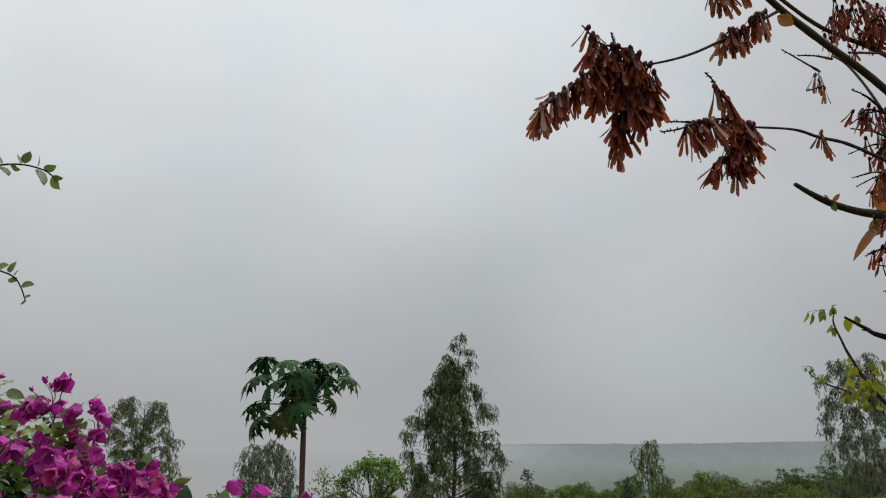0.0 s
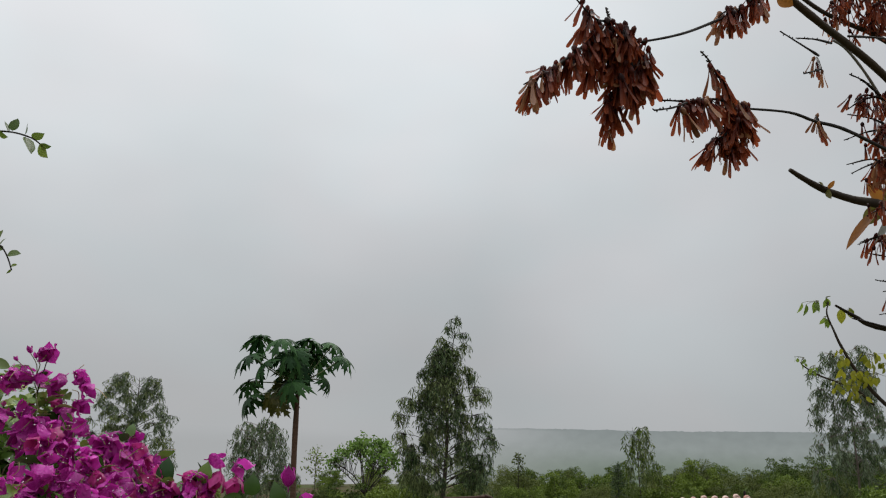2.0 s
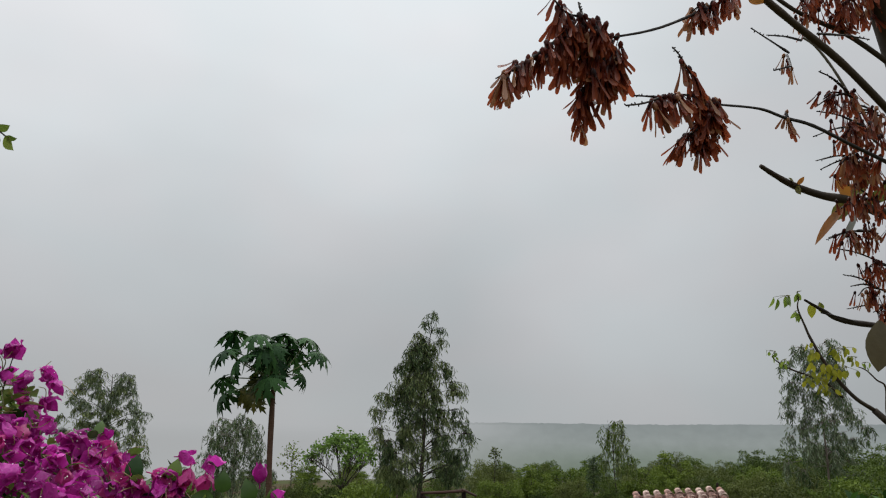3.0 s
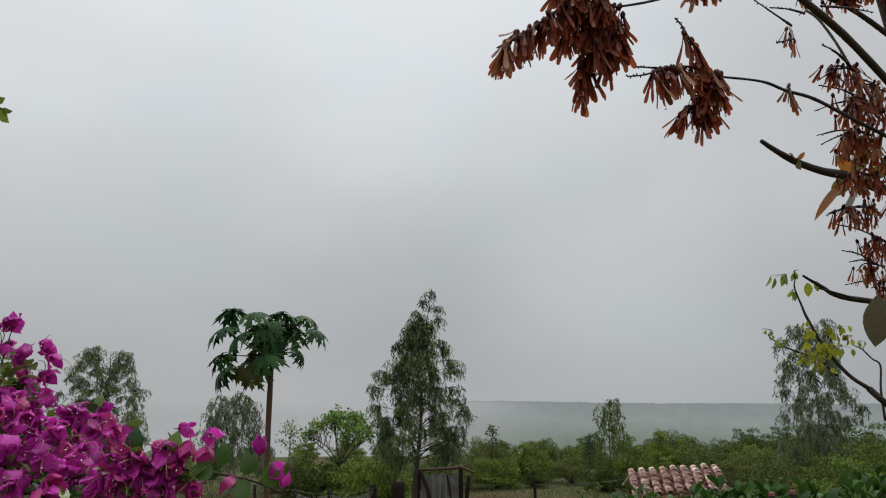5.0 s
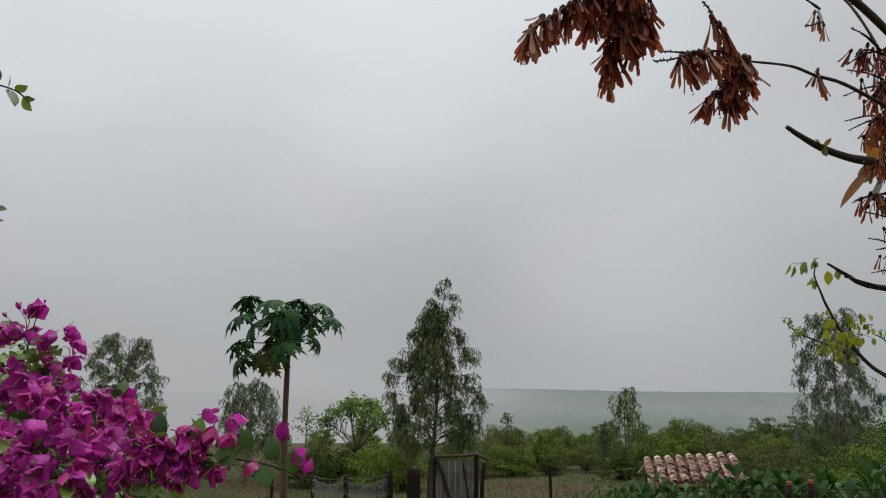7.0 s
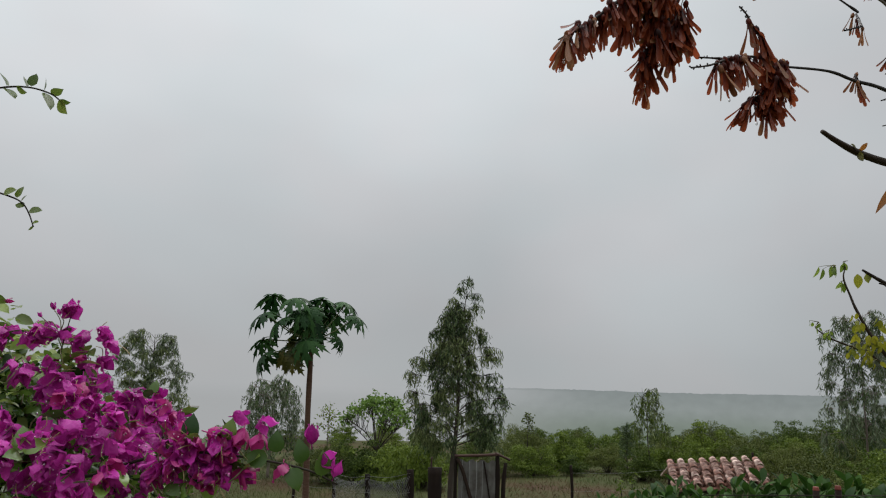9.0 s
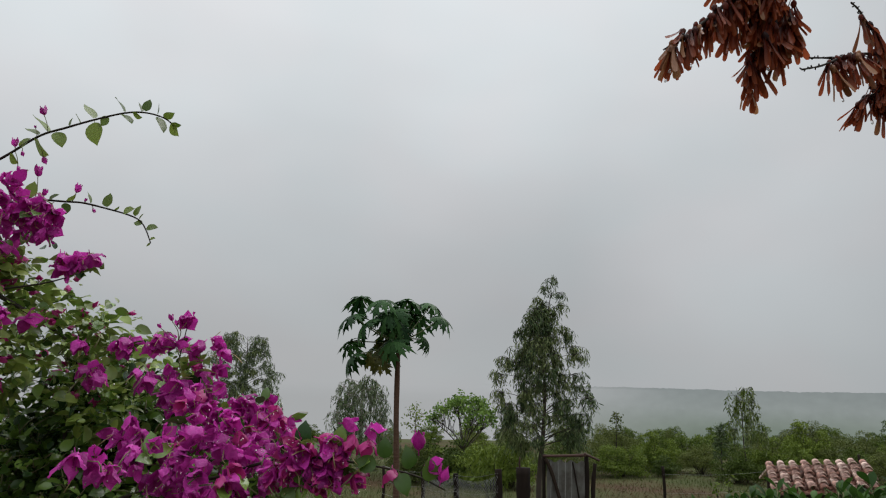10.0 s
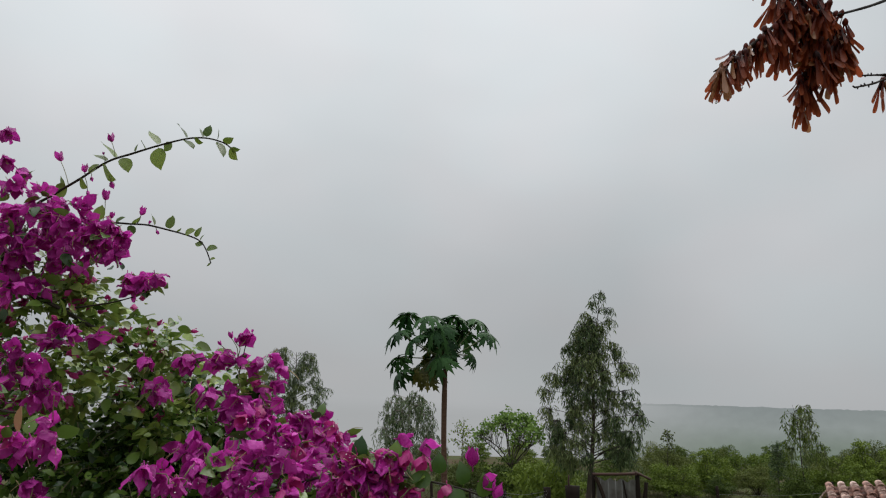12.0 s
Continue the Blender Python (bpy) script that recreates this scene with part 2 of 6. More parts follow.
M_WIRE = shader("galvanised_wire", (0.2, 0.2, 0.19), (0.36, 0.36, 0.34), 0.6, 30, 0.1, metal=0.1)
M_CAP = shader("red_painted_post_top", (0.16, 0.035, 0.022), (0.28, 0.07, 0.045), 0.6, 30, 0.2)
M_DROP = bpy.data.materials.new("water_drop")
M_DROP.use_nodes = True
_d = M_DROP.node_tree.nodes["Principled BSDF"]
_d.inputs["Transmission Weight"].default_value, _d.inputs["Roughness"].default_value, _d.inputs["IOR"].default_value = 1.0, 0.02, 1.33


def backdrop_material():
    """Far-off hills that glow by emission, with the mist painted into their colour."""
    m = bpy.data.materials.new("painted_mist_hills")
    m.use_nodes = True
    n, l = m.node_tree.nodes, m.node_tree.links
    n.clear()
    tc, sp = n.new("ShaderNodeTexCoord"), n.new("ShaderNodeSeparateXYZ")
    l.new(tc.outputs["Object"], sp.inputs[0])
    noi = n.new("ShaderNodeTexNoise")
    noi.inputs["Scale"].default_value, noi.inputs["Detail"].default_value = 0.02, 5
    l.new(tc.outputs["Object"], noi.inputs["Vector"])
    add = n.new("ShaderNodeMath")
    add.operation = "MULTIPLY_ADD"
    add.inputs[1].default_value, add.inputs[2].default_value = 12.0, -6.0
    l.new(noi.outputs["Fac"], add.inputs[0])
    tot = n.new("ShaderNodeMath")
    tot.operation = "ADD"
    l.new(sp.outputs["Z"], tot.inputs[0])
    l.new(add.outputs[0], tot.inputs[1])
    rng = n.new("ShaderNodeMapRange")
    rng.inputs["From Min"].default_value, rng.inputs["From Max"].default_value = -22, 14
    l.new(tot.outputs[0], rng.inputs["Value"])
    # haze painted by height: paler mid slope, darker foot and crest
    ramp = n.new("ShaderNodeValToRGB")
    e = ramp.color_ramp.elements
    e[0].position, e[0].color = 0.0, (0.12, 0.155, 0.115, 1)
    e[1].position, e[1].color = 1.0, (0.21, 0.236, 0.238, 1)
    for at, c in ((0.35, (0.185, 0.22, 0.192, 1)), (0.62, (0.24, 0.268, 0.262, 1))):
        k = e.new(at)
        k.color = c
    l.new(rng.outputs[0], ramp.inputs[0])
    fine = n.new("ShaderNodeTexNoise")
    fine.inputs["Scale"].default_value, fine.inputs["Detail"].default_value = 0.16, 8
    wide = n.new("ShaderNodeMapping")
    wide.inputs["Scale"].default_value = (1.0, 1.0, 1.5)
    l.new(tc.outputs["Object"], wide.inputs[0])
    l.new(wide.outputs[0], fine.inputs["Vector"])
    fr = n.new("ShaderNodeMapRange")
    fr.inputs["From Min"].default_value, fr.inputs["From Max"].default_value = 0.3, 0.7
    fr.inputs["To Min"].default_value, fr.inputs["To Max"].default_value = 0.955, 1.045
    l.new(fine.outputs["Fac"], fr.inputs["Value"])
    # the painted mist colour takes over towards the west
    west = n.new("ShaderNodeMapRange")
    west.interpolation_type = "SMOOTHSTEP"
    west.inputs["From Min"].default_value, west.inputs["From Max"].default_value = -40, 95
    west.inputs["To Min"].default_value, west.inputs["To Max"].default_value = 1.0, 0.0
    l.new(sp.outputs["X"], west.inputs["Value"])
    painted_mist = n.new("ShaderNodeMix")
    painted_mist.data_type = "RGBA"
    painted_mist.inputs[7].default_value = (0.355, 0.366, 0.372, 1)
    l.new(west.outputs[0], painted_mist.inputs[0])
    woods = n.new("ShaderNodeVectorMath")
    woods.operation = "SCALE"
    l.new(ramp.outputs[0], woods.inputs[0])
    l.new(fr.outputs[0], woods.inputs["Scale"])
    l.new(woods.outputs[0], painted_mist.inputs[6])
    # the hills glow; neither sun nor sky lights them
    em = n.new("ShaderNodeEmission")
    l.new(painted_mist.outputs[2], em.inputs["Color"])
    out = n.new("ShaderNodeOutputMaterial")
    # painted mist: to the west the crest turns transparent against the sky
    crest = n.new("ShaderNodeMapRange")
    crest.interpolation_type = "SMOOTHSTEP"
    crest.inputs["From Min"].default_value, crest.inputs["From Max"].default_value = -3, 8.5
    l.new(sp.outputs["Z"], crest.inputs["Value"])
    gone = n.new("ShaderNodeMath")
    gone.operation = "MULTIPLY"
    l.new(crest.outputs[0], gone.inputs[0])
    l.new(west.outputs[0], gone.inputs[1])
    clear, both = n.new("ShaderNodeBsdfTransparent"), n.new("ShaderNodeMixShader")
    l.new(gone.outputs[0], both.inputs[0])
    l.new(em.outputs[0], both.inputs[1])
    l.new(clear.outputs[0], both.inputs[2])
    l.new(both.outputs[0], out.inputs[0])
    return m


M_HILLS = backdrop_material()


# ---- mesh helpers: geometry as (vertices, faces) ----
def mesh_of(name, geo, mats, smooth=True, slots=None):
    me = bpy.data.meshes.new(name)
    v, f = geo
    me.from_pydata([tuple(p) for p in v], [], [tuple(q) for q in f])
    for m in mats if isinstance(mats, (list, tuple)) else [mats]:
        me.materials.append(m)
    if slots is not None:
        me.polygons.foreach_set("material_index", np.asarray(slots, dtype=np.int32))
    if smooth:
        me.polygons.foreach_set("use_smooth", np.ones(len(me.polygons), dtype=bool))
    me.update()
    return me


def thing(name, base, label, category, group="", kind=""):
    ob = new(name)
    ob.empty_display_size = 0.1
    ob.location = base
    ob["base"] = list(base)
    return tagged(ob, label, category, group, kind)


def hang(ob, parent):
    """Puts ob, built in the thing's world place, under its parent."""
    ob.parent = parent
    ob.matrix_parent_inverse = Matrix.Translation(-Vector(parent["base"])) if "base" in parent else Matrix()
    return ob


def part(name, geo, mat, parent, label="", smooth=True, kind=""):
    ob = new(name, geo if isinstance(geo, bpy.types.Mesh) else mesh_of(name, geo, mat, smooth))
    hang(ob, parent)
    return tagged(ob, label, kind=kind)


def joined(pieces):
    vs, fs, o = [], [], 0
    for v, f in pieces:
        vs.extend(v)
        fs.extend([tuple(i + o for i in q) for q in f])
        o += len(v)
    return vs, fs


def curve_points(ctrl, steps):
    """A smooth line through the control points."""
    c = [Vector(p) for p in ctrl]
    c = [c[0] * 2 - c[1]] + c + [c[-1] * 2 - c[-2]]
    out = []
    for i in range(1, len(c) - 2):
        for s in range(steps):
            t = s / steps
            a, b, d, e = c[i - 1], c[i], c[i + 1], c[i + 2]
            out.append(0.5 * ((2 * b) + (d - a) * t + (2 * a - 5 * b + 4 * d - e) * t * t + (3 * b - a - 3 * d + e) * t ** 3))
    return out + [c[-2]]


def tube(ctrl, r0, r1, sides=7, steps=5, knobs=0.0, rng=random):
    """A tapered, slightly knobbly branch with closed ends."""
    pts = curve_points(ctrl, steps)
    v, f = [], []
    side = None
    for i, p in enumerate(pts):
        d = (pts[min(i + 1, len(pts) - 1)] - pts[max(i - 1, 0)]).normalized()
        if side is None:
            side = d.orthogonal().normalized()
        side = (side - d * side.dot(d)).normalized()
        up = d.cross(side)
        r = r0 + (r1 - r0) * i / (len(pts) - 1)
        r *= 1 + knobs * (rng.random() - 0.4)
        for k in range(sides):
            a = 2 * math.pi * k / sides
            v.append(p + side * (r * math.cos(a)) + up * (r * math.sin(a)))
    for i in range(len(pts) - 1):
        for k in range(sides):
            k2 = (k + 1) % sides
            f.append((i * sides + k, i * sides + k2, (i + 1) * sides + k2, (i + 1) * sides + k))
    f.append(tuple(range(sides))[::-1])
    f.append(tuple((len(pts) - 1) * sides + k for k in range(sides)))
    return v, f


def blade(length, width, n=4, fold=0.25, curl=0.25, belly=0.42, stalk=0.0):
    """A leaf along +y, folded at the midrib, curling down at the tip."""
    v, f = [], []
    for i in range(n + 1):
        s = i / n
        w = width / 2 * max(0.0, math.sin(math.pi * s ** (math.log(0.5) / math.log(belly)))) ** 0.8
        if i == n:
            w = 0.0004
        if i == 0:
            w = width * 0.06
        y, z = stalk + s * length, -curl * length * s * s
        v += [(-w, y, z + fold * w), (0, y, z), (w, y, z + fold * w)]
    for i in range(n):
        a, b = 3 * i, 3 * i + 3
        f += [(a, a + 1, b + 1, b), (a + 1, a + 2, b + 2, b + 1)]
    return v, f


def spread_out(geo, mats):
    """One big mesh from one small piece and many placements (n, 4, 4)."""
    v, f = np.array(geo[0]), geo[1]
    m = np.asarray(mats)
    vs = np.einsum("nij,kj->nki", m[:, :3, :3], v) + m[:, None, :3, 3]
    k = len(v)
    n = len(m)
    fs = []
    for q in f:
        fs.append(np.array(q)[None, :] + np.arange(n)[:, None] * k)
    faces = [tuple(r) for block in fs for r in block.tolist()]
    return vs.reshape(-1, 3).tolist(), faces


def placed(p, y_axis, scale=1.0, twist=None, rng=random, up=(0, 0, 1)):
    """Placement of a blade: its +y along y_axis, its face towards up, turned by twist."""
    y = Vector(y_axis).normalized()
    x = y.cross(Vector(up))
    if x.length < 1e-3:
        x = y.orthogonal()
    x.normalize()
    z = x.cross(y)
    m = Matrix((x, y, z)).transposed().to_4x4()
    if twist:
        m = m @ Matrix.Rotation(twist, 4, "Y")
    return Matrix.Translation(p) @ m @ Matrix.Scale(scale, 4)


def rand_dir(rng):
    while True:
        v = Vector((rng.uniform(-1, 1), rng.uniform(-1, 1), rng.uniform(-1, 1)))
        if 0.05 < v.length < 1:
            return v.normalized()


def ground_height(x, y):
    r = math.hypot(x, y)
    z = 0.95 * max(0.0, 1 - r / 13) ** 1.5 + 0.02 * max(-15, min(15, x))
    if r > 45:
        z -= 34 * min(1, (r - 45) / 300) ** 1.2
    return z + 0.06 * noise.noise(Vector((x * 0.35, y * 0.35, 0))) * (1 if r < 60 else 0)


# ---- ground and far hills ----
def build_ground():
    rings = [0, 1.5, 3, 4.5, 6, 7.5, 9, 10.5, 12, 13.5, 15, 16.5, 18, 20, 22, 24, 26, 28, 31, 34, 38, 42, 46, 55, 70, 90, 130, 200, 300, 420, 800, 1600, 3000]
    n = 96
    v, f = [(0, 0, ground_height(0, 0))], []
    for r in rings[1:]:
        for k in range(n):
            a = 2 * math.pi * k / n
            x, y = r * math.cos(a), r * math.sin(a)
            v.append((x, y, ground_height(x, y)))
    for k in range(n):
        f.append((0, 1 + k, 1 + (k + 1) % n))
    for i in range(len(rings) - 2):
        for k in range(n):
            a, b = 1 + i * n + k, 1 + i * n + (k + 1) % n
            f.append((a, a + n, b + n, b))
    ob = new("ground", mesh_of("ground", (v, f), M_EARTH))
    tagged(ob, "rough field of short green and dry brown grass on earth", "ground", kind="structure")


def build_hills():
    v, f = [], []
    n = 1500
    for i in range(n + 1):
        a = radians(20 + 140 * i / n)
        x, y = 450 * math.cos(a), 450 * math.sin(a)
        top = 10.0 + 0.006 * max(0, x) + 0.9 * noise.noise(Vector((x * 0.012, 3, 0))) + 0.35 * noise.noise(Vector((x * 0.11, 9, 0))) + 0.34 * noise.noise(Vector((x * 0.55, 5, 0)))
        top += 7.5 / (1 + math.exp(-(x - 262) / 9.0))
        v += [(x, y, -45), (x, y, top), (x * 1.03, y * 1.03, top - 1)]
    for i in range(n):
        a, b = 3 * i, 3 * i + 3
        f += [(a, b, b + 1, a + 1), (a + 1, b + 1, b + 2, a + 2)]
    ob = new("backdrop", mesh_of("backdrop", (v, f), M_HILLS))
    tagged(ob, "long flat-topped wooded hill, glowing, with pale mist painted in", "hill", kind="structure")


build_ground()
build_hills()


# ---- trees ----
def hanging_leaves(rng, centres, n, sigma, droop, size):
    """Placements of leaves scattered round twig ends."""
    ms = []
    for _ in range(n):
        c = rng.choice(centres)
        p = c + Vector((rng.gauss(0, sigma), rng.gauss(0, sigma), rng.gauss(0, sigma * 1.1)))
        d = rand_dir(rng)
        d.z = d.z * (1 - droop) - droop * 1.6
        ms.append(placed(p, d, size * rng.uniform(0.65, 1.25), rng.uniform(-1.5, 1.5), rng, (rng.uniform(-1, 1), rng.uniform(-1, 1), 0.6)))
    return ms


def leafy_tree(name, base, height, reach, low, seed, label, leaf, leaf_mat, bark, n_limbs, n_leaves, droop, size, sigma=0.12, trunk_r=0.07, lean=(0, 0), rise=0.35, sag=0.2):
    """A tapered trunk, limbs in a crown whose reach over the height is given by reach(s), 0 to 1 from low to the top, and many leaves."""
    rng = random.Random(seed)
    t = thing(name, base, label, "tree")
    b = Vector(base)
    lean = Vector((lean[0], lean[1], 0))
    axis = lambda s: b + Vector((0, 0, height * s)) + lean * s + Vector((0.03 * height * math.sin(s * 5 + seed), 0.02 * height * math.cos(s * 4 + seed), 0)) * s * (1 - s)
    part("trunk", tube([axis(s / 6) for s in range(7)], trunk_r, trunk_r * 0.12, 8, 3, 0.12, rng), bark, t)
    ends = []
    limbs = []
    for i in range(n_limbs):
        s = low + (0.985 - low) * ((i + rng.random()) / n_limbs) ** 0.9
        a = i * 2.399 + rng.uniform(-0.5, 0.5)
        q = (s - low) / (1 - low)
        ln = reach(q, a) * rng.uniform(0.7, 1.12)
        p0 = axis(s * 0.97)
        d = Vector((math.cos(a), math.sin(a), 0))
        p1 = p0 + d * ln * 0.5 + Vector((0, 0, rise * ln * 0.5))
        p2 = p0 + d * ln + Vector((0, 0, rise * ln * 0.8 - sag * ln))
        limbs.append(tube([p0, p1, p2], max(0.008, trunk_r * 0.3 * (1 - q * 0.6)), 0.004, 5, 3, 0.2, rng))
        for k in range(6):
            u = 0.3 + 0.7 * k / 5
            e = p0.lerp(p1, u * 2) if u < 0.5 else p1.lerp(p2, u * 2 - 1)
            for _ in range(1 + (ln > 0.7) + (ln > 1.0)):
                w = e + Vector((rng.gauss(0, 0.13), rng.gauss(0, 0.13), rng.gauss(0.0, 0.1))) * max(0.35, ln)
                ends.append(w)
                if k > 2:
                    limbs.append(tube([e, (e + w) / 2 + Vector((0, 0, 0.02)), w], 0.006, 0.003, 3, 1))
    for g in limbs[:40]:
        part("limb", g, bark, t)
    if limbs[40:]:
        part("twig_mass", joined(limbs[40:]), bark, t, kind="stuff")
    for k in range(8):
        ends.append(axis(0.86 + 0.14 * k / 7))
    ms = hanging_leaves(rng, ends, n_leaves, sigma, droop, size)
    part("crown", spread_out(leaf, ms), leaf_mat, t, kind="stuff")
    return t


LANCE = blade(1.0, 0.21, 2, 0.15, 0.2, 0.4)
OVAL = blade(1.0, 0.55, 2, 0.2, 0.25, 0.45)
CHIP = ([(0, 0, 0), (-0.27, 0.5, 0.06), (0.27, 0.5, 0.06), (0, 1.0, -0.15)], [(0, 2, 3), (0, 3, 1)])


def gh(x, y):
    return (x, y, ground_height(x, y))


def weeping_tree(name, base, height, lean, clumps, seed, label, leaf_mats, bark, trunk_r, strands=8, hang_len=(0.2, 0.45), leaf_len=0.12, per_metre=44, low=0.3):
    """A tapered trunk, a limb to each clump (place, radius), and leafy twigs that hang from the clump."""
    rng = random.Random(seed)
    t = thing(name, base, label, "tree")
    b = Vector(base)
    axis = lambda s: b + Vector((lean * s * s + 0.012 * height * math.sin(s * 7 + seed) * s * (1 - s) * 4, 0.01 * height * math.sin(s * 5), height * s))
    part("trunk", tube([axis(s / 6) - Vector((0, 0, 0.08 if s == 0 else 0)) for s in range(7)], trunk_r, trunk_r * 0.1, 8, 3, 0.12, rng), bark, t)
    limbs, twigs, ms = [], [], [[] for _ in leaf_mats]
    for c, r in clumps:
        c = Vector(c)
        out = (c - axis((c.z - b.z) / height)).xy.length
        s = min(0.97, max(low, (c.z - 0.4 * out - b.z) / height))
        p0 = axis(s)
        mid = p0.lerp(c, 0.55) + Vector((rng.gauss(0, 0.05), rng.gauss(0, 0.05), 0.10 * out))
        limbs.append(tube([p0, mid, c], max(0.006, trunk_r * 0.26 * (1.1 - s)), 0.003, 5, 4, 0.2, rng))
        tone = 0 if rng.random() < 0.62 else len(ms) - 1
        for _ in range(max(3, int(strands * r / 0.25))):
            q = rand_dir(rng) * r * rng.uniform(0.2, 1.0)
            a = c + Vector((q.x, q.y, q.z * 0.6))
            ln = rng.uniform(*hang_len) * (1.45 - 0.6 * s)
            e = a + Vector((q.x * 0.5 + rng.gauss(0, 0.04), q.y * 0.5 + rng.gauss(0, 0.04), -ln))
            m = a.lerp(e, 0.4) + Vector((q.x, q.y, 0)) * 0.35 + Vector((0, 0, 0.12 * ln))
            pts = curve_points([a, m, e], 6)
            twigs.append(tube([c.lerp(mid, 0.25), a, m, e], 0.005, 0.0025, 3, 2))
            n = max(3, int(per_metre * ln))
            for k in range(n):
                p = pts[min(len(pts) - 1, int(k / n * len(pts)))] + Vector((rng.gauss(0, 0.018), rng.gauss(0, 0.018), rng.gauss(0, 0.02)))
                d = Vector((rng.gauss(0, 0.42), rng.gauss(0, 0.42), -1.0 + rng.uniform(-0.3, 0.6)))
                i = tone if rng.random() < 0.8 else rng.randrange(len(ms))
                ms[i].append(placed(p, d, leaf_len * rng.uniform(0.6, 1.25), rng.uniform(-1.5, 1.5), rng, (rng.uniform(-1, 1), rng.uniform(-1, 1), 0.4)))
    for g in limbs[:60]:
        part("limb", g, bark, t)
    part("twig_mass", joined(limbs[60:] + twigs), bark, t, kind="stuff")
    for m, mat in zip(ms, leaf_mats):
        part("crown", spread_out(LANCE, m), mat, t, kind="stuff")
    return t


def crown_clumps(base, height, low, reach, n, seed, r):
    """Clumps spread over a crown whose reach over the height is reach(q, angle), more of them towards its outside."""
    rng = random.Random(seed)
    out = []
    for i in range(n):
        q = ((i + rng.random()) / n) ** 0.9
        a = i * 2.399 + rng.uniform(-0.4, 0.4)
        d = reach(q, a) * rng.uniform(0.25, 1.0) ** 0.5
        out.append(((base[0] + math.cos(a) * d, base[1] + math.sin(a) * d, base[2] + height * (low + (0.97 - low) * q)), r * rng.uniform(0.75, 1.25)))
    return out


# young eucalyptus by the gate: clumps along its ragged outline, then the inner crown
GATE_TREE = gh(0.08, 17.0)
OUTLINE = [(-1.01, 3.03), (-0.77, 3.36), (-0.53, 3.29), (-0.92, 2.62), (-0.79, 2.38), (-0.61, 2.07), (-0.36, 3.99), (-0.21, 4.15), (-0.4, 3.54), (-0.13, 3.73), (-0.08, 4.33), (0.07, 4.71), (0.15, 5.02), (0.34, 5.2), (0.51, 4.86), (0.58, 4.57), (0.63, 4.12), (0.75, 3.97), (0.84, 3.68), (1.01, 3.49), (0.95, 3.07), (1.11, 2.79), (1.31, 2.57), (1.08, 2.22), (0.91, 1.91), (-0.42, 1.7), (-0.28, 1.53), (0.68, 1.76)]
_rng = random.Random(15)
_clumps = [((x * (0.97 if z > 3.6 else 0.88), 17.0 + _rng.uniform(-0.25, 0.25), z - 0.02), 0.13 if z > 4 else 0.21) for x, z in OUTLINE]
_clumps += crown_clumps((0.1, 17.0, GATE_TREE[2]), 4.7, 0.33, lambda q, a: 0.12 + 0.92 * (1 - q) ** 0.9, 66, 16, 0.2)
weeping_tree("eucalyptus_tree", GATE_TREE, 4.9, 0.24, _clumps, 5, "young eucalyptus with dark drooping leaves beside the gate",
             (M_EUC, M_EUC_OLIVE), M_EUCBARK, 0.065, 19, (0.10, 0.27), 0.115, 70)
# tall tree behind the bougainvillea
_base = gh(-11.2, 28.0)
_dome = lambda q, a: (0.1 + 0.98 * math.sin(math.pi * min(1, 0.35 + 0.62 * q)) ** 0.8) * (0.9 + 0.25 * math.sin(2 * a + 5 * q))
_clumps = crown_clumps((_base[0] - 0.75, _base[1], _base[2]), 5.0, 0.3, _dome, 38, 8, 0.28) + crown_clumps((_base[0] + 0.45, _base[1], _base[2]), 4.85, 0.25, _dome, 38, 9, 0.28)
weeping_tree("eucalyptus_tree", _base, 4.7, 0.0, _clumps, 8,
             "grey-green round-topped eucalyptus behind the bougainvillea", (M_EUC_GREY, M_EUC_OLIVE), M_EUCBARK, 0.09, 13, (0.08, 0.24), 0.16, 62)
# weeping tree behind the papaya
_base = gh(-5.6, 24.0)
weeping_tree("eucalyptus_tree", _base, 3.0, 0.1, crown_clumps(_base, 3.15, 0.3, lambda q, a: 0.3 + 1.15 * (1 - q) ** 0.4 * (0.8 + 0.3 * math.sin(2 * a + 2)), 40, 12, 0.26), 12,
             "thin weeping eucalyptus with hanging grey-green twigs", (M_EUC_GREY, M_EUC), M_PALEBARK, 0.05, 9, (0.2, 0.6), 0.15, 38)
leafy_tree("sapling", gh(-3.92, 24.5), 2.2, lambda q, a: 0.12 + 0.28 * math.sin(math.pi * q), 0.55, 25,
           "small pale-stemmed sapling beside the open tree", OVAL, M_BUSH_B, M_PALEBARK, 12, 230, 0.1, 0.09, 0.08, 0.03, (0.05, 0), 0.5)
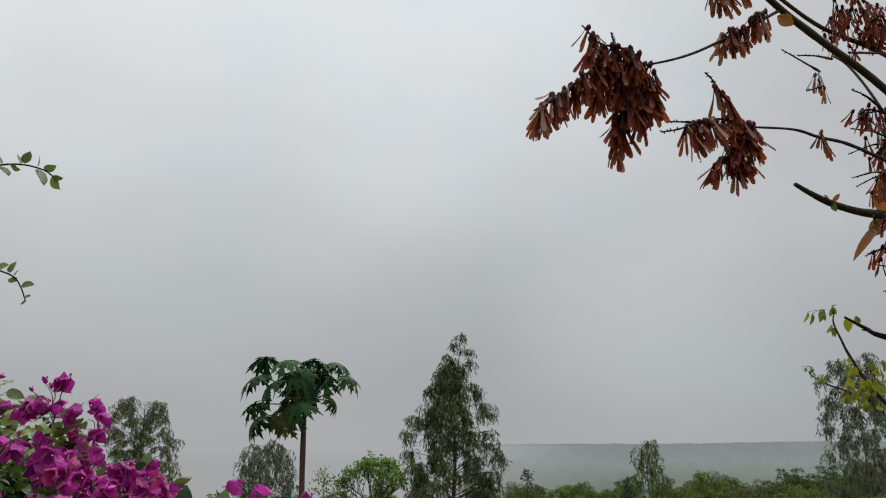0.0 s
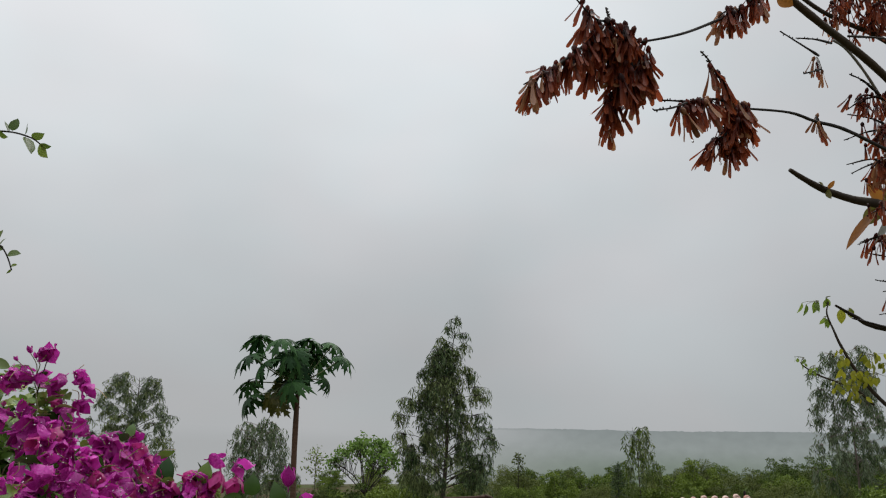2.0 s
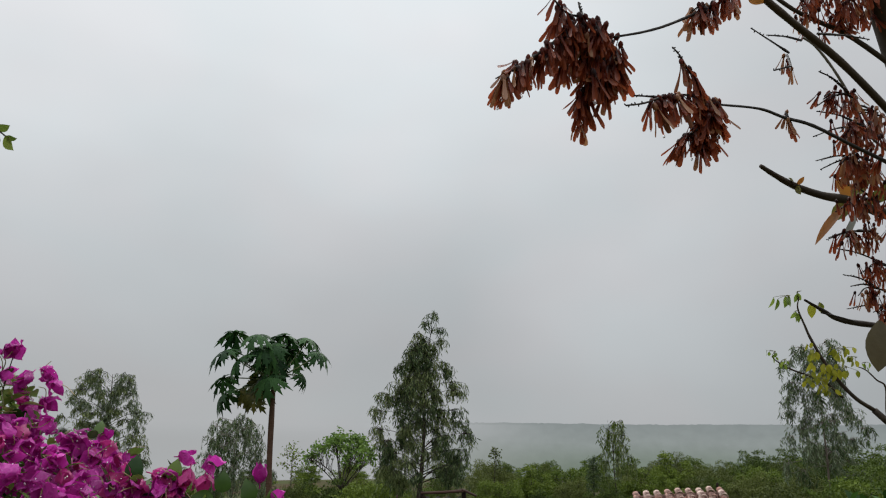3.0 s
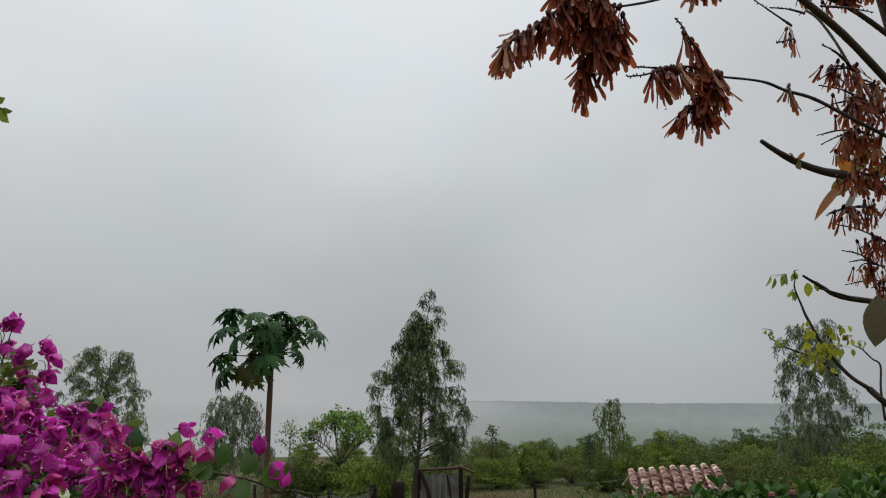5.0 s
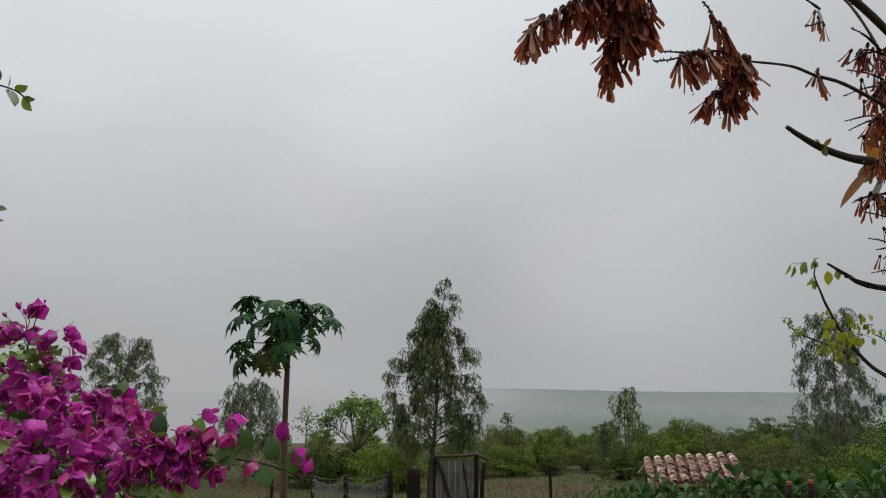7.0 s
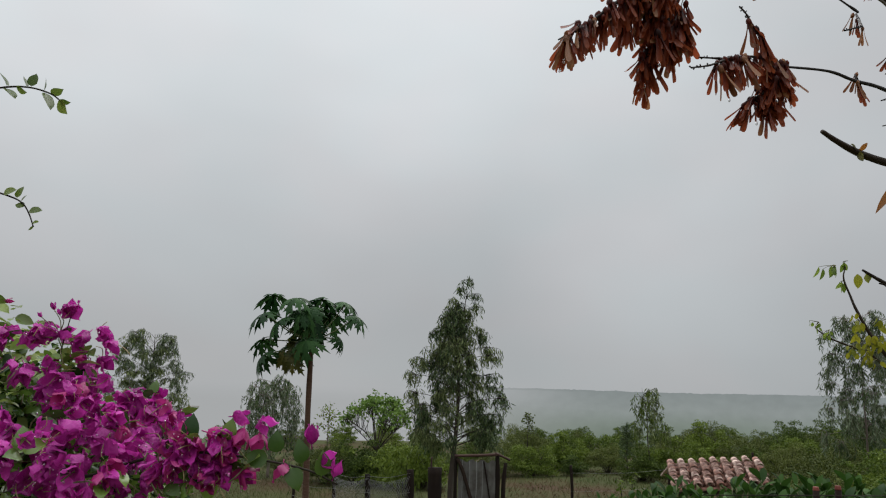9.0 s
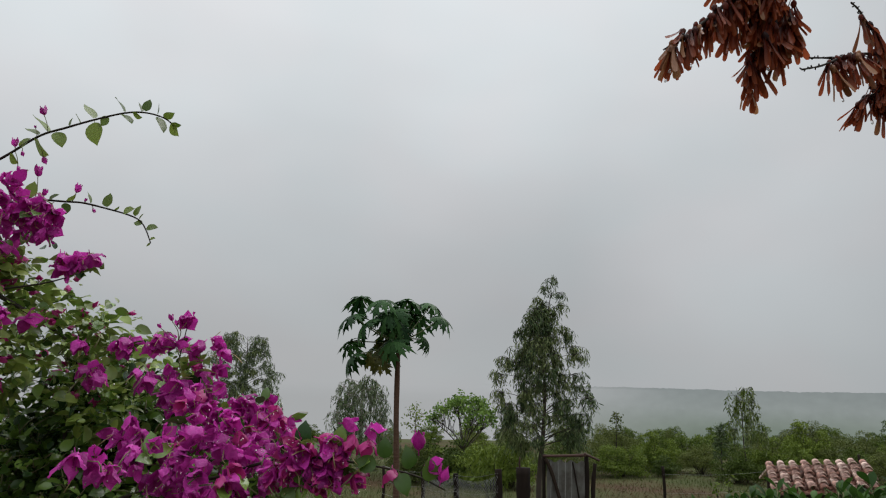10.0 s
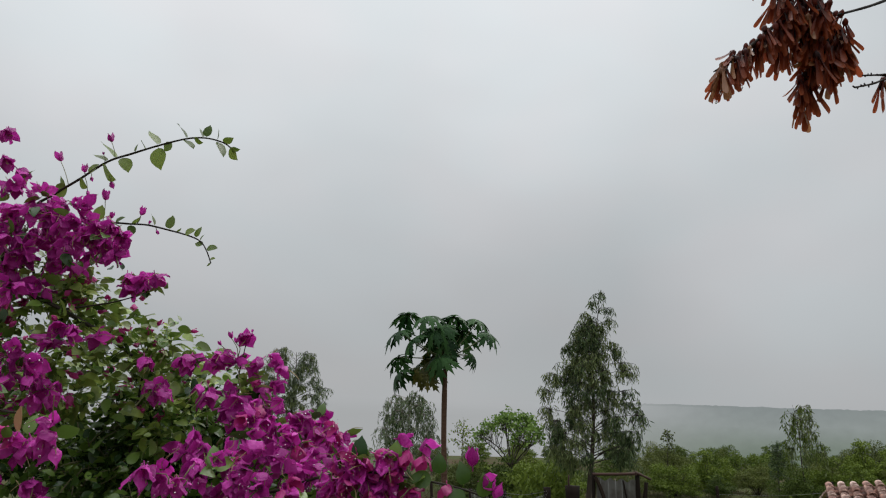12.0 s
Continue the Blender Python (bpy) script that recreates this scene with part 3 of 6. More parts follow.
# open round tree
def dome_tree(base, height, radius, seed):
    """A low trunk that forks again and again into a flat dome of small leaves."""
    rng = random.Random(seed)
    t = thing("acacia_tree", base, "small open tree with dark forking limbs and a flat green dome", "tree")
    b = Vector(base)
    fork = b + Vector((0, 0, height * 0.34))
    part("trunk", tube([b - Vector((0, 0, 0.05)), b.lerp(fork, 0.5) + Vector((0.04, 0, 0)), fork], 0.055, 0.042, 8, 3, 0.15, rng), M_EUCBARK, t)
    ends, twigs = [], []
    for i in range(9):
        a = i * 0.698 + rng.uniform(-0.25, 0.25)
        r = radius * (0.9 if i % 3 else 0.45) * rng.uniform(0.85, 1.1)
        tip = b + Vector((math.cos(a) * r, math.sin(a) * r, height * (0.9 - 0.28 * (r / radius) ** 2)))
        mid = fork.lerp(tip, 0.5) + Vector((rng.gauss(0, 0.13), rng.gauss(0, 0.13), 0.05))
        part("limb", tube([fork - Vector((0, 0, 0.03)), mid, tip], 0.023, 0.008, 6, 4, 0.25, rng), M_EUCBARK, t)
        for k in range(9):
            p = mid.lerp(tip, k / 8)
            for _ in range(2):
                aa = a + rng.gauss(0, 0.8)
                rr = min(radius * 1.08, (p - b).xy.length + rng.uniform(0.1, 0.7))
                e = b + Vector((math.cos(aa) * rr, math.sin(aa) * rr, 0))
                e = p + (e - p).normalized() * min(0.7, (e - p).length)
                e.z = b.z + height * (1.0 - 0.36 * ((e - b).xy.length / radius) ** 2 - abs(rng.gauss(0, 0.05)))
                twigs.append(tube([p, p.lerp(e, 0.5) + Vector((0, 0, -0.03)), e], 0.011, 0.004, 4, 2, 0.2, rng))
                ends.append(e)
    part("twig_mass", joined(twigs), M_EUCBARK, t, kind="stuff")
    part("crown", spread_out(OVAL, hanging_leaves(rng, ends, 1500, 0.075, 0.1, 0.13)), M_DOME, t, kind="stuff")


dome_tree(gh(-2.25, 24.0), 2.55, 1.3, 17)
# thin tree over the bushes
_base = gh(6.5, 25.0)
weeping_tree("eucalyptus_tree", _base, 2.9, -0.25, crown_clumps(_base, 3.0, 0.5, lambda q, a: 0.12 + 0.55 * (1 - q) ** 0.4 * (0.8 + 0.4 * math.sin(2 * a)), 22, 21, 0.2), 21,
             "thin young tree with wispy drooping leaves among bushes", (M_EUC_OLIVE, M_BUSH_B), M_EUCBARK, 0.03, 6, (0.25, 0.7), 0.15, 34)
leafy_tree("sapling", gh(3.05, 30.0), 2.05, lambda q, a: 0.12 + 0.22 * (1 - q), 0.55, 22,
           "slender sapling rising over the bushes", OVAL, M_BUSH_C, M_EUCBARK, 10, 170, 0.3, 0.11, 0.08, 0.03, (0, 0), 0.5)
# large eucalyptus beyond the hedge
_base = gh(11.8, 22.0)
weeping_tree("eucalyptus_tree", _base, 5.1, 0.15, crown_clumps(_base, 5.25, 0.24, lambda q, a: 0.4 + 1.0 * (1 - q) ** 0.4 * (0.75 + 0.4 * math.sin(3 * a + 9 * q)), 58, 31, 0.26), 31,
             "tall grey-green eucalyptus with a pale forked trunk", (M_EUC_GREY, M_EUC), M_PALEBARK, 0.04, 12, (0.15, 0.42), 0.15, 46)


# crooked shrub in the field before the shelter
def field_shrub(base):
    rng = random.Random(19)
    t = thing("shrub", base, "crooked half-bare shrub with few yellow-green leaf clusters", "shrub")
    b = Vector(base)
    tips = [(0.0, 0.0, 1.30), (-0.16, 0.1, 1.22), (0.18, -0.1, 1.18), (0.08, 0.15, 0.95), (-0.1, -0.1, 0.8), (0.24, 0.05, 0.9)]
    ends = []
    for x, y, z in tips:
        tip = b + Vector((x, y, z))
        mid = b.lerp(tip, 0.55) + Vector((rng.gauss(0, 0.06), rng.gauss(0, 0.05), 0))
        part("stem", tube([b + Vector((rng.gauss(0, 0.02), 0, -0.05)), mid, tip], 0.014, 0.006, 6, 4, 0.5, rng), M_TWIG, t)
        ends += [tip, tip, mid.lerp(tip, 0.6)]
    part("foliage", spread_out(OVAL, hanging_leaves(rng, ends, 190, 0.045, 0.3, 0.062)), M_BUSH_B, t, kind="stuff")


field_shrub(gh(2.82, 12.0))


def gate_shrub(base):
    """A low shrub of limp yellow-green leaves on bent stems."""
    rng = random.Random(23)
    t = thing("shrub", base, "low shrub with limp yellow-green leaves behind the stump", "shrub")
    b = Vector(base)
    ends = []
    for i in range(14):
        a = i * 2.399
        tip = b + Vector((math.cos(a) * rng.uniform(0.2, 0.75), math.sin(a) * rng.uniform(0.1, 0.4), rng.uniform(0.75, 1.45)))
        mid = b.lerp(tip, 0.6) + Vector((0, 0, 0.22))
        part("stem", tube([b - Vector((0, 0, 0.05)), mid, tip], 0.012, 0.004, 5, 4, 0.3, rng), M_TWIG, t)
        ends += [mid, mid.lerp(tip, 0.35), mid.lerp(tip, 0.7), tip]
    part("foliage", spread_out(OVAL, hanging_leaves(rng, ends, 900, 0.09, 0.6, 0.12)), M_BUSH_B, t, kind="stuff")


gate_shrub(gh(-0.95, 17.6))
leafy_tree("sapling", gh(5.98, 26.0), 1.75, lambda q, a: 0.12 + 0.25 * (1 - q), 0.3, 28,
           "small dark narrow conifer-like tree among the bushes", LANCE, M_EUC, M_EUCBARK, 22, 1500, 0.3, 0.1, 0.05, 0.03, (0, 0), 0.6)


# ---- bushes ----
def build_bush(name, base, size, seed, label, mat, n, leaf_len):
    """Many stems; each carries a few separate pads of leaves, with gaps and shade between them."""
    rng = random.Random(seed)
    t = thing(name, base, label, "bush")
    b = Vector(base)
    pads, stems = [], []
    for i in range(22):
        a, r = rng.uniform(0, 6.283), rng.uniform(0.15, 1.0) ** 0.7
        tip = b + Vector((math.cos(a) * r * size[0], math.sin(a) * r * size[1], size[2] * (1.02 - 0.55 * r * r) * rng.uniform(0.62, 1.1)))
        mid = b.lerp(tip, 0.5) + Vector((rng.gauss(0, 0.08), rng.gauss(0, 0.08), 0.12 * size[2]))
        stems.append(tube([b + Vector((rng.gauss(0, 0.05), rng.gauss(0, 0.05), -0.03)), mid, tip], 0.016, 0.004, 4, 3, 0.2, rng))
        for u in (0.3, 0.65, 1.0):
            e = mid.lerp(tip, u) if u > 0.3 else b.lerp(mid, 0.75)
            e = e + Vector((rng.gauss(0, 0.09), rng.gauss(0, 0.09), 0)) * size[0]
            pads.append((e, size[0] * rng.uniform(0.12, 0.27)))
        # a shoot that stands out over the rest
        if i % 3 == 0:
            pads.append((tip + Vector((rng.gauss(0, 0.05), rng.gauss(0, 0.05), 0.14 * size[2])), size[0] * 0.07))
    for i in range(26):
        a = i * 2.399
        r = rng.uniform(0.45, 0.95)
        pads.append((b + Vector((math.cos(a) * r * size[0], math.sin(a) * r * size[1], size[2] * rng.uniform(0.05, 0.5))), size[0] * rng.uniform(0.14, 0.24)))
    for g in stems[:6]:
        part("stem", g, M_EUCBARK, t)
    part("stem_mass", joined(stems[6:]), M_EUCBARK, t, kind="stuff")
    area = sum(r * r for _, r in pads)
    ms = []
    for c, r in pads:
        for _ in range(max(12, int(n * r * r / area))):
            q = rand_dir(rng)
            q.z = abs(q.z) if rng.random() < 0.8 else q.z
            p = c + Vector((q.x * r, q.y * r, q.z * r * 0.62)) * rng.uniform(0.7, 1.05)
            d = rand_dir(rng) + q * 0.5
            d.z -= 0.25
            ms.append(placed(p, d, leaf_len * rng.uniform(0.7, 1.3), rng.uniform(-0.6, 0.6), rng, q + Vector((0, 0, 0.5))))
    part("foliage", spread_out(CHIP, ms), mat, t, kind="stuff")
    return t


def build_bushes():
    rng = random.Random(4)
    kinds = [("thorn_bush", (1.1, 1.0, 1.25), 40, "dense dark green thorn bush at the field's edge", M_BUSH, 9000, 0.07),
             ("thorn_bush", (1.3, 1.0, 1.45), 41, "dull green feathery bush at the field's edge", M_BUSH_C, 9500, 0.062),
             ("bush", (0.9, 0.9, 1.5), 42, "upright fresh green bush at the field's edge", M_BUSH_B, 7000, 0.085),
             ("bush", (1.2, 1.1, 1.2), 43, "broad fresh green bush at the field's edge", M_BUSH_B, 8000, 0.078),
             ("thorn_bush", (0.8, 0.8, 1.0), 44, "small dark rounded bush at the field's edge", M_BUSH, 7000, 0.055)]
    first = [build_bush(k[0], gh(-30 - 3 * i, 30), k[1], k[2], k[3], k[4], k[5], k[6]) for i, k in enumerate(kinds)]
    for y0, step, grow in ((25.6, 1.8, 0.74), (27.6, 1.7, 0.82), (31.0, 1.8, 0.92), (36.0, 2.1, 0.98), (42, 2.8, 1.04)):
        x = -22 - y0 * 0.2 + rng.random()
        while x < 26 + y0 * 0.25:
            y = y0 + rng.uniform(-0.9, 0.9)
            k = rng.choice((0, 0, 1, 1, 2, 3, 4, 4))
            s = grow * rng.uniform(0.62, 1.12) * (0.87 + 0.036 * max(-8, x * 27 / y0))
            # the scrub keeps to a low line that rises to the east
            line = 2.48 + y * min(0.0055, -0.0295 + 0.5 * max(0, x / y - 0.17) ** 2 + 0.06 * max(0, min(0.15, 0.04 - x / y)))
            s = min(s, (line - ground_height(x, y)) / (kinds[k][1][2] * 1.08) * rng.uniform(0.92, 1.2))
            copy_thing(first[k], pose(x, y, ground_height(x, y) - 0.03, 0, 0, rng.uniform(0, 360)) @ Matrix.Scale(s, 4))
            x += step * rng.uniform(0.7, 1.25)
    for x, y, k, s in ((-2.7, 22.6, 0, 0.9), (-1.5, 22.3, 3, 0.95), (-3.6, 22.8, 1, 0.8), (-0.7, 21.8, 2, 0.75), (7.6, 16.2, 1, 0.72), (8.6, 15.6, 3, 0.85), (9.6, 16.8, 2, 0.95), (10.4, 18.2, 3, 1.15), (11.6, 19.5, 0, 1.2), (9.0, 18.8, 1, 0.95), (12.6, 18.6, 3, 1.25)):
        copy_thing(first[k], pose(x, y, ground_height(x, y) - 0.03, 0, 0, 70 * x) @ Matrix.Scale(s, 4))


build_bushes()


# ---- papaya ----
def papaya_leaf(size, seed):
    """A broad hand of nine deep lobes, each toothed again, that droop from the stalk's end."""
    rng = random.Random(seed)
    # along the midrib, along and across the edge
    edge = ((0, 0, 0.05), (0.24, 0.25, 0.075), (0.36, 0.50, 0.25), (0.48, 0.50, 0.10), (0.60, 0.76, 0.22), (0.70, 0.74, 0.085), (1.0, 1.0, 0.0))
    pieces = []
    for k in range(9):
        mid = radians(-148 + 37 * k + rng.uniform(-7, 7))
        ln = size * (0.60 + 0.40 * math.cos(mid / 2)) * rng.uniform(0.85, 1.12)
        sag, side_sag = rng.uniform(0.5, 1.0), rng.uniform(0.1, 0.7)
        wide = rng.uniform(0.9, 1.2)

        def at(a, c):
            r, u = a * ln, a * ln / size
            x, y = r * math.sin(mid) + c * math.cos(mid), r * math.cos(mid) - c * math.sin(mid)
            return (x, y, size * (0.06 * u - sag * u * u) - side_sag * abs(c))

        v, f = [], []
        for m, a, w in edge:
            w = w * ln * wide
            q = rng.uniform(0.85, 1.1)
            v += [at(a * (0.97 + 0.05 * q), -w * q), at(m, 0), at(a, w * q)]
        for i in range(len(edge) - 1):
            a, b = 3 * i, 3 * i + 3
            f += [(a, a + 1, b + 1, b), (a + 1, a + 2, b + 2, b + 1)]
        pieces.append((v, f))
    return joined(pieces)


def build_papaya():
    base = gh(-2.2, 12.4)
    t = thing("papaya_tree", base, "papaya tree with a bare brown trunk and drooping lobed leaves", "tree")
    b = Vector(base)
    top = Vector((-2.26, 12.4, 3.0))
    part("trunk", tube([b - Vector((0, 0, 0.05)), b.lerp(top, 0.35) + Vector((0.03, 0, 0)), b.lerp(top, 0.7), top, top + Vector((0.0, 0, 0.42))], 0.054, 0.034, 10, 6, 0.16, random.Random(2)), M_PAPTRUNK, t)
    rng = random.Random(77)
    meshes = [mesh_of("leaf", papaya_leaf(0.40, 60 + i), M_PAPLEAF) for i in range(5)]
    yellow = [mesh_of("leaf", papaya_leaf(0.36, 66 + i), M_PAPYELLOW) for i in range(2)]
    # stalk end beside and above the trunk's top, depth, leaf size, dip of the leaf
    leaves = [(-0.62, 0.98, 0.1, 1.0, 0.2), (-0.68, 0.66, -0.2, 1.0, 0.45), (-0.74, 0.26, 0.1, 0.85, 0.8), (-0.66, 0.0, -0.15, 0.95, 1.1),
              (-0.20, 0.90, -0.3, 0.9, 0.4), (0.11, 0.95, 0.15, 1.0, 0.2), (0.50, 0.90, 0.1, 0.9, 0.35), (0.70, 0.66, -0.1, 0.85, 0.7),
              (0.46, 0.30, 0.05, 0.62, 1.6), (0.0, 0.24, -0.35, 0.95, 1.2), (-0.42, 0.52, -0.4, 0.95, 0.9), (-0.32, 0.78, 0.35, 0.95, 0.4),
              (0.0, 0.72, -0.3, 0.85, 1.0), (-0.14, 0.52, 0.3, 0.95, 0.9), (0.20, 0.70, 0.4, 0.9, 0.6), (-0.22, 0.20, 0.2, 0.8, 1.3),
              (0.06, 0.52, -0.25, 0.75, 1.2), (-0.1, 0.66, -0.35, 0.8, 0.9), (0.05, 0.82, 0.45, 0.85, 0.6), (-0.06, 0.40, 0.3, 0.75, 1.3), (-0.5, 0.1, 0.25, 0.75, 1.2)]
    for i, (dx, dz, dy, s, dip) in enumerate(leaves):
        p0 = top + Vector((0, 0, 0.26 + 0.12 * rng.random()))
        p1 = top + Vector((dx * 1.08 - 0.03, dy, dz * 1.03 + 0.06))
        mid = p0.lerp(p1, 0.5) + Vector((0, 0, 0.02 if dz < 0.5 else -0.03))
        stalk = part("stalk", tube([p0, mid, p1], 0.014, 0.008, 5, 3), M_PETIOLE, t)
        d = Vector((dx + rng.uniform(-0.1, 0.1), dy, 0)).normalized() + Vector((0, 0, -dip))
        leaf = part("leaf", meshes[i % 5], None, stalk)
        leaf.matrix_basis = placed(p1, d, s * rng.uniform(0.94, 1.06), rng.uniform(-0.35, 0.35), rng, (dx * 0.3, dy * 0.3, 1.0))
    for i, (dx, dy, dz, s) in enumerate(((-0.40, -0.15, 0.06, 0.8), (-0.24, -0.2, -0.02, 0.7), (-0.3, 0.1, 0.3, 0.6))):
        p1 = top + Vector((dx, dy, dz))
        stalk = part("stalk", tube([top + Vector((0, 0, 0.2)), top + Vector((dx * 0.6, dy * 0.6, 0.26)), p1], 0.012, 0.007, 5, 3), M_PETIOLE, t)
        leaf = part("leaf", yellow[i % 2], None, stalk, "yellowing leaf")
        leaf.matrix_basis = placed(p1, (dx * 0.4, dy, -1.4), s, rng.uniform(-0.5, 0.5), rng)


build_papaya()


# ---- gate and field fence ----
def post(ctrl, r, mat, name, label, category="post", taper=0.9, sides=9, seed=1):
    rng = random.Random(seed)
    ob = new(name, mesh_of(name, tube(ctrl, r, r * taper, sides, 5, 0.14, rng), mat))
    return tagged(ob, label, category)


def build_gate():
    y = 15.5
    t = thing("gate", gh(0.6, y), "leaning dark timber field gate with a pale wire panel", "gate")
    g = ground_height(0.6, y)
    part("post", tube([(0.19, y, g - 0.1), (0.17, y, 0.8), (0.17, y, 1.42)], 0.038, 0.034, 8, 4, 0.15), M_WOOD, t)
    part("post", tube([(0.99, y, g - 0.1), (1.0, y, 0.8), (0.99, y, 1.43)], 0.05, 0.045, 8, 4, 0.15), M_WOOD, t)
    part("post", tube([(1.13, y + 0.05, g - 0.1), (1.12, y + 0.05, 0.8), (1.16, y + 0.05, 1.28)], 0.045, 0.035, 8, 4, 0.2), M_WOOD, t)
    part("rail", tube([(0.15, y - 0.07, 1.385), (0.6, y - 0.07, 1.41), (0.98, y - 0.07, 1.44)], 0.028, 0.03, 7, 4, 0.12), M_RAIL, t, "red-brown top rail")
    part("rail", tube([(0.94, y - 0.08, 1.46), (1.08, y - 0.04, 1.41), (1.24, y - 0.02, 1.34)], 0.028, 0.022, 7, 4, 0.12), M_RAIL, t, "short sloping rail end")
    part("brace", tube([(0.2, y - 0.05, 1.34), (0.33, y - 0.05, 1.05), (0.55, y - 0.05, 0.35)], 0.036, 0.034, 7, 3, 0.15), M_WOOD, t)
    part("brace", tube([(0.72, y - 0.03, 1.3), (0.76, y - 0.03, 1.1), (0.85, y - 0.03, 0.6)], 0.016, 0.014, 6, 3, 0.15), M_WOOD, t)
    v, f = [], []
    for i in range(33):
        x = 0.22 + 0.75 * i / 32
        dy = 0.016 * math.sin(i * 1.15)
        for z in (0.28, 0.8, 1.3 + 0.03 * math.sin(i * 0.7)):
            v.append((x, y + dy, z))
            v.append((x, y + dy + 0.006, z))
    for i in range(32):
        a, b = 6 * i, 6 * i + 6
        for k in (0, 2):
            f += [(a + k, b + k, b + k + 2, a + k + 2), (a + k + 1, a + k + 3, b + k + 3, b + k + 1)]
    part("panel", (v, f), M_SHEET, t, "pale crinkled sheet panel")
    for x in (0.3, 0.44, 0.58, 0.7):
        part("strip", tube([(x, y - 0.02, 1.3), (x + 0.01, y - 0.02, 0.9), (x - 0.01, y - 0.02, 0.4)], 0.008, 0.008, 4, 2), M_WIRE, t)


build_gate()
stump = thing("gate_post", gh(-0.22, 14.5), "thick dark tree-trunk gate post", "post")
part("trunk", tube([(-0.22, 14.5, 0.0), (-0.21, 14.5, 0.6), (-0.22, 14.5, 1.23)], 0.135, 0.13, 12, 5, 0.1, random.Random(3)), M_WOOD, stump)
part("stub", tube([(-0.28, 14.5, 1.2), (-0.29, 14.5, 1.3), (-0.285, 14.5, 1.42)], 0.02, 0.014, 6, 2), M_RAIL, stump, "thin red-brown stake")
FENCE = [(-3.4, 17.3, 0.95, 0.035), (-2.4, 16.6, 0.92, 0.04), (-1.62, 16.0, 0.95, 0.06), (-0.72, 15.5, 1.1, 0.075), (2.72, 17.2, 1.1, 0.034), (5.6, 19.4, 1.1, 0.034), (8.2, 21, 1.2, 0.034)]
for i, (x, y, h, r) in enumerate(FENCE):
    z = ground_height(x, y)
    tagged(post([(x, y, z - 0.1), (x + 0.02, y, z + h * 0.5), (x - 0.01, y, h + 0.02 * x)], r, M_WOOD, "fence_post", "rough dark wooden fence post in the field", seed=i), group="field fence posts")


def build_wires():
    t = thing("wire_fence", gh(-1.6, 16.0), "sagging rusty wire strands between field posts", "fence")
    for a, b in zip(FENCE[:3], FENCE[1:4]):
        for k, u in enumerate((0.93, 0.6, 0.3)):
            p, q = Vector((a[0], a[1] - a[3], a[2] * u)), Vector((b[0], b[1] - b[3], b[2] * u))
            part("wire", tube([p, (p + q) / 2 - Vector((0, 0, 0.05)), q], 0.0035, 0.0035, 4, 4), M_WIRE, t)
    for a, b in zip(FENCE[4:-1], FENCE[5:]):
        for k, u in enumerate((0.9, 0.55)):
            p, q = Vector((a[0], a[1] - a[3], a[2] * u)), Vector((b[0], b[1] - b[3], b[2] * u))
            part("wire", tube([p, (p + q) / 2 - Vector((0, 0, 0.05)), q], 0.003, 0.003, 4, 4), M_WIRE, t)


build_wires()


def build_netting():
    """Old fishing-net wire that sags between the posts beside the gate."""
    t = thing("wire_netting", gh(-1.2, 15.7), "sagging fine wire netting between rough field posts", "fence")
    for a, b in zip(FENCE[1:3], FENCE[2:4]):
        strands = []
        n = 26
        for k in range(-12, n):
            for s in (1, -1):
                line = []
                for j in range(5):
                    u = (k + 12 * (j / 4 if s > 0 else 1 - j / 4)) / n
                    if -0.01 <= u <= 1.01:
                        h = 0.05 + 0.85 * j / 4
                        sag = 0.10 * math.sin(math.pi * min(1, max(0, u))) * j / 4
                        line.append(Vector((a[0] + (b[0] - a[0]) * u, a[1] + (b[1] - a[1]) * u - 0.09, (a[2] + (b[2] - a[2]) * u) * h - sag)))
                if len(line) > 1:
                    strands.append(tube(line, 0.0022, 0.0022, 3, 1))
        part("net", joined(strands), M_WIRE, t, kind="stuff")


build_netting()


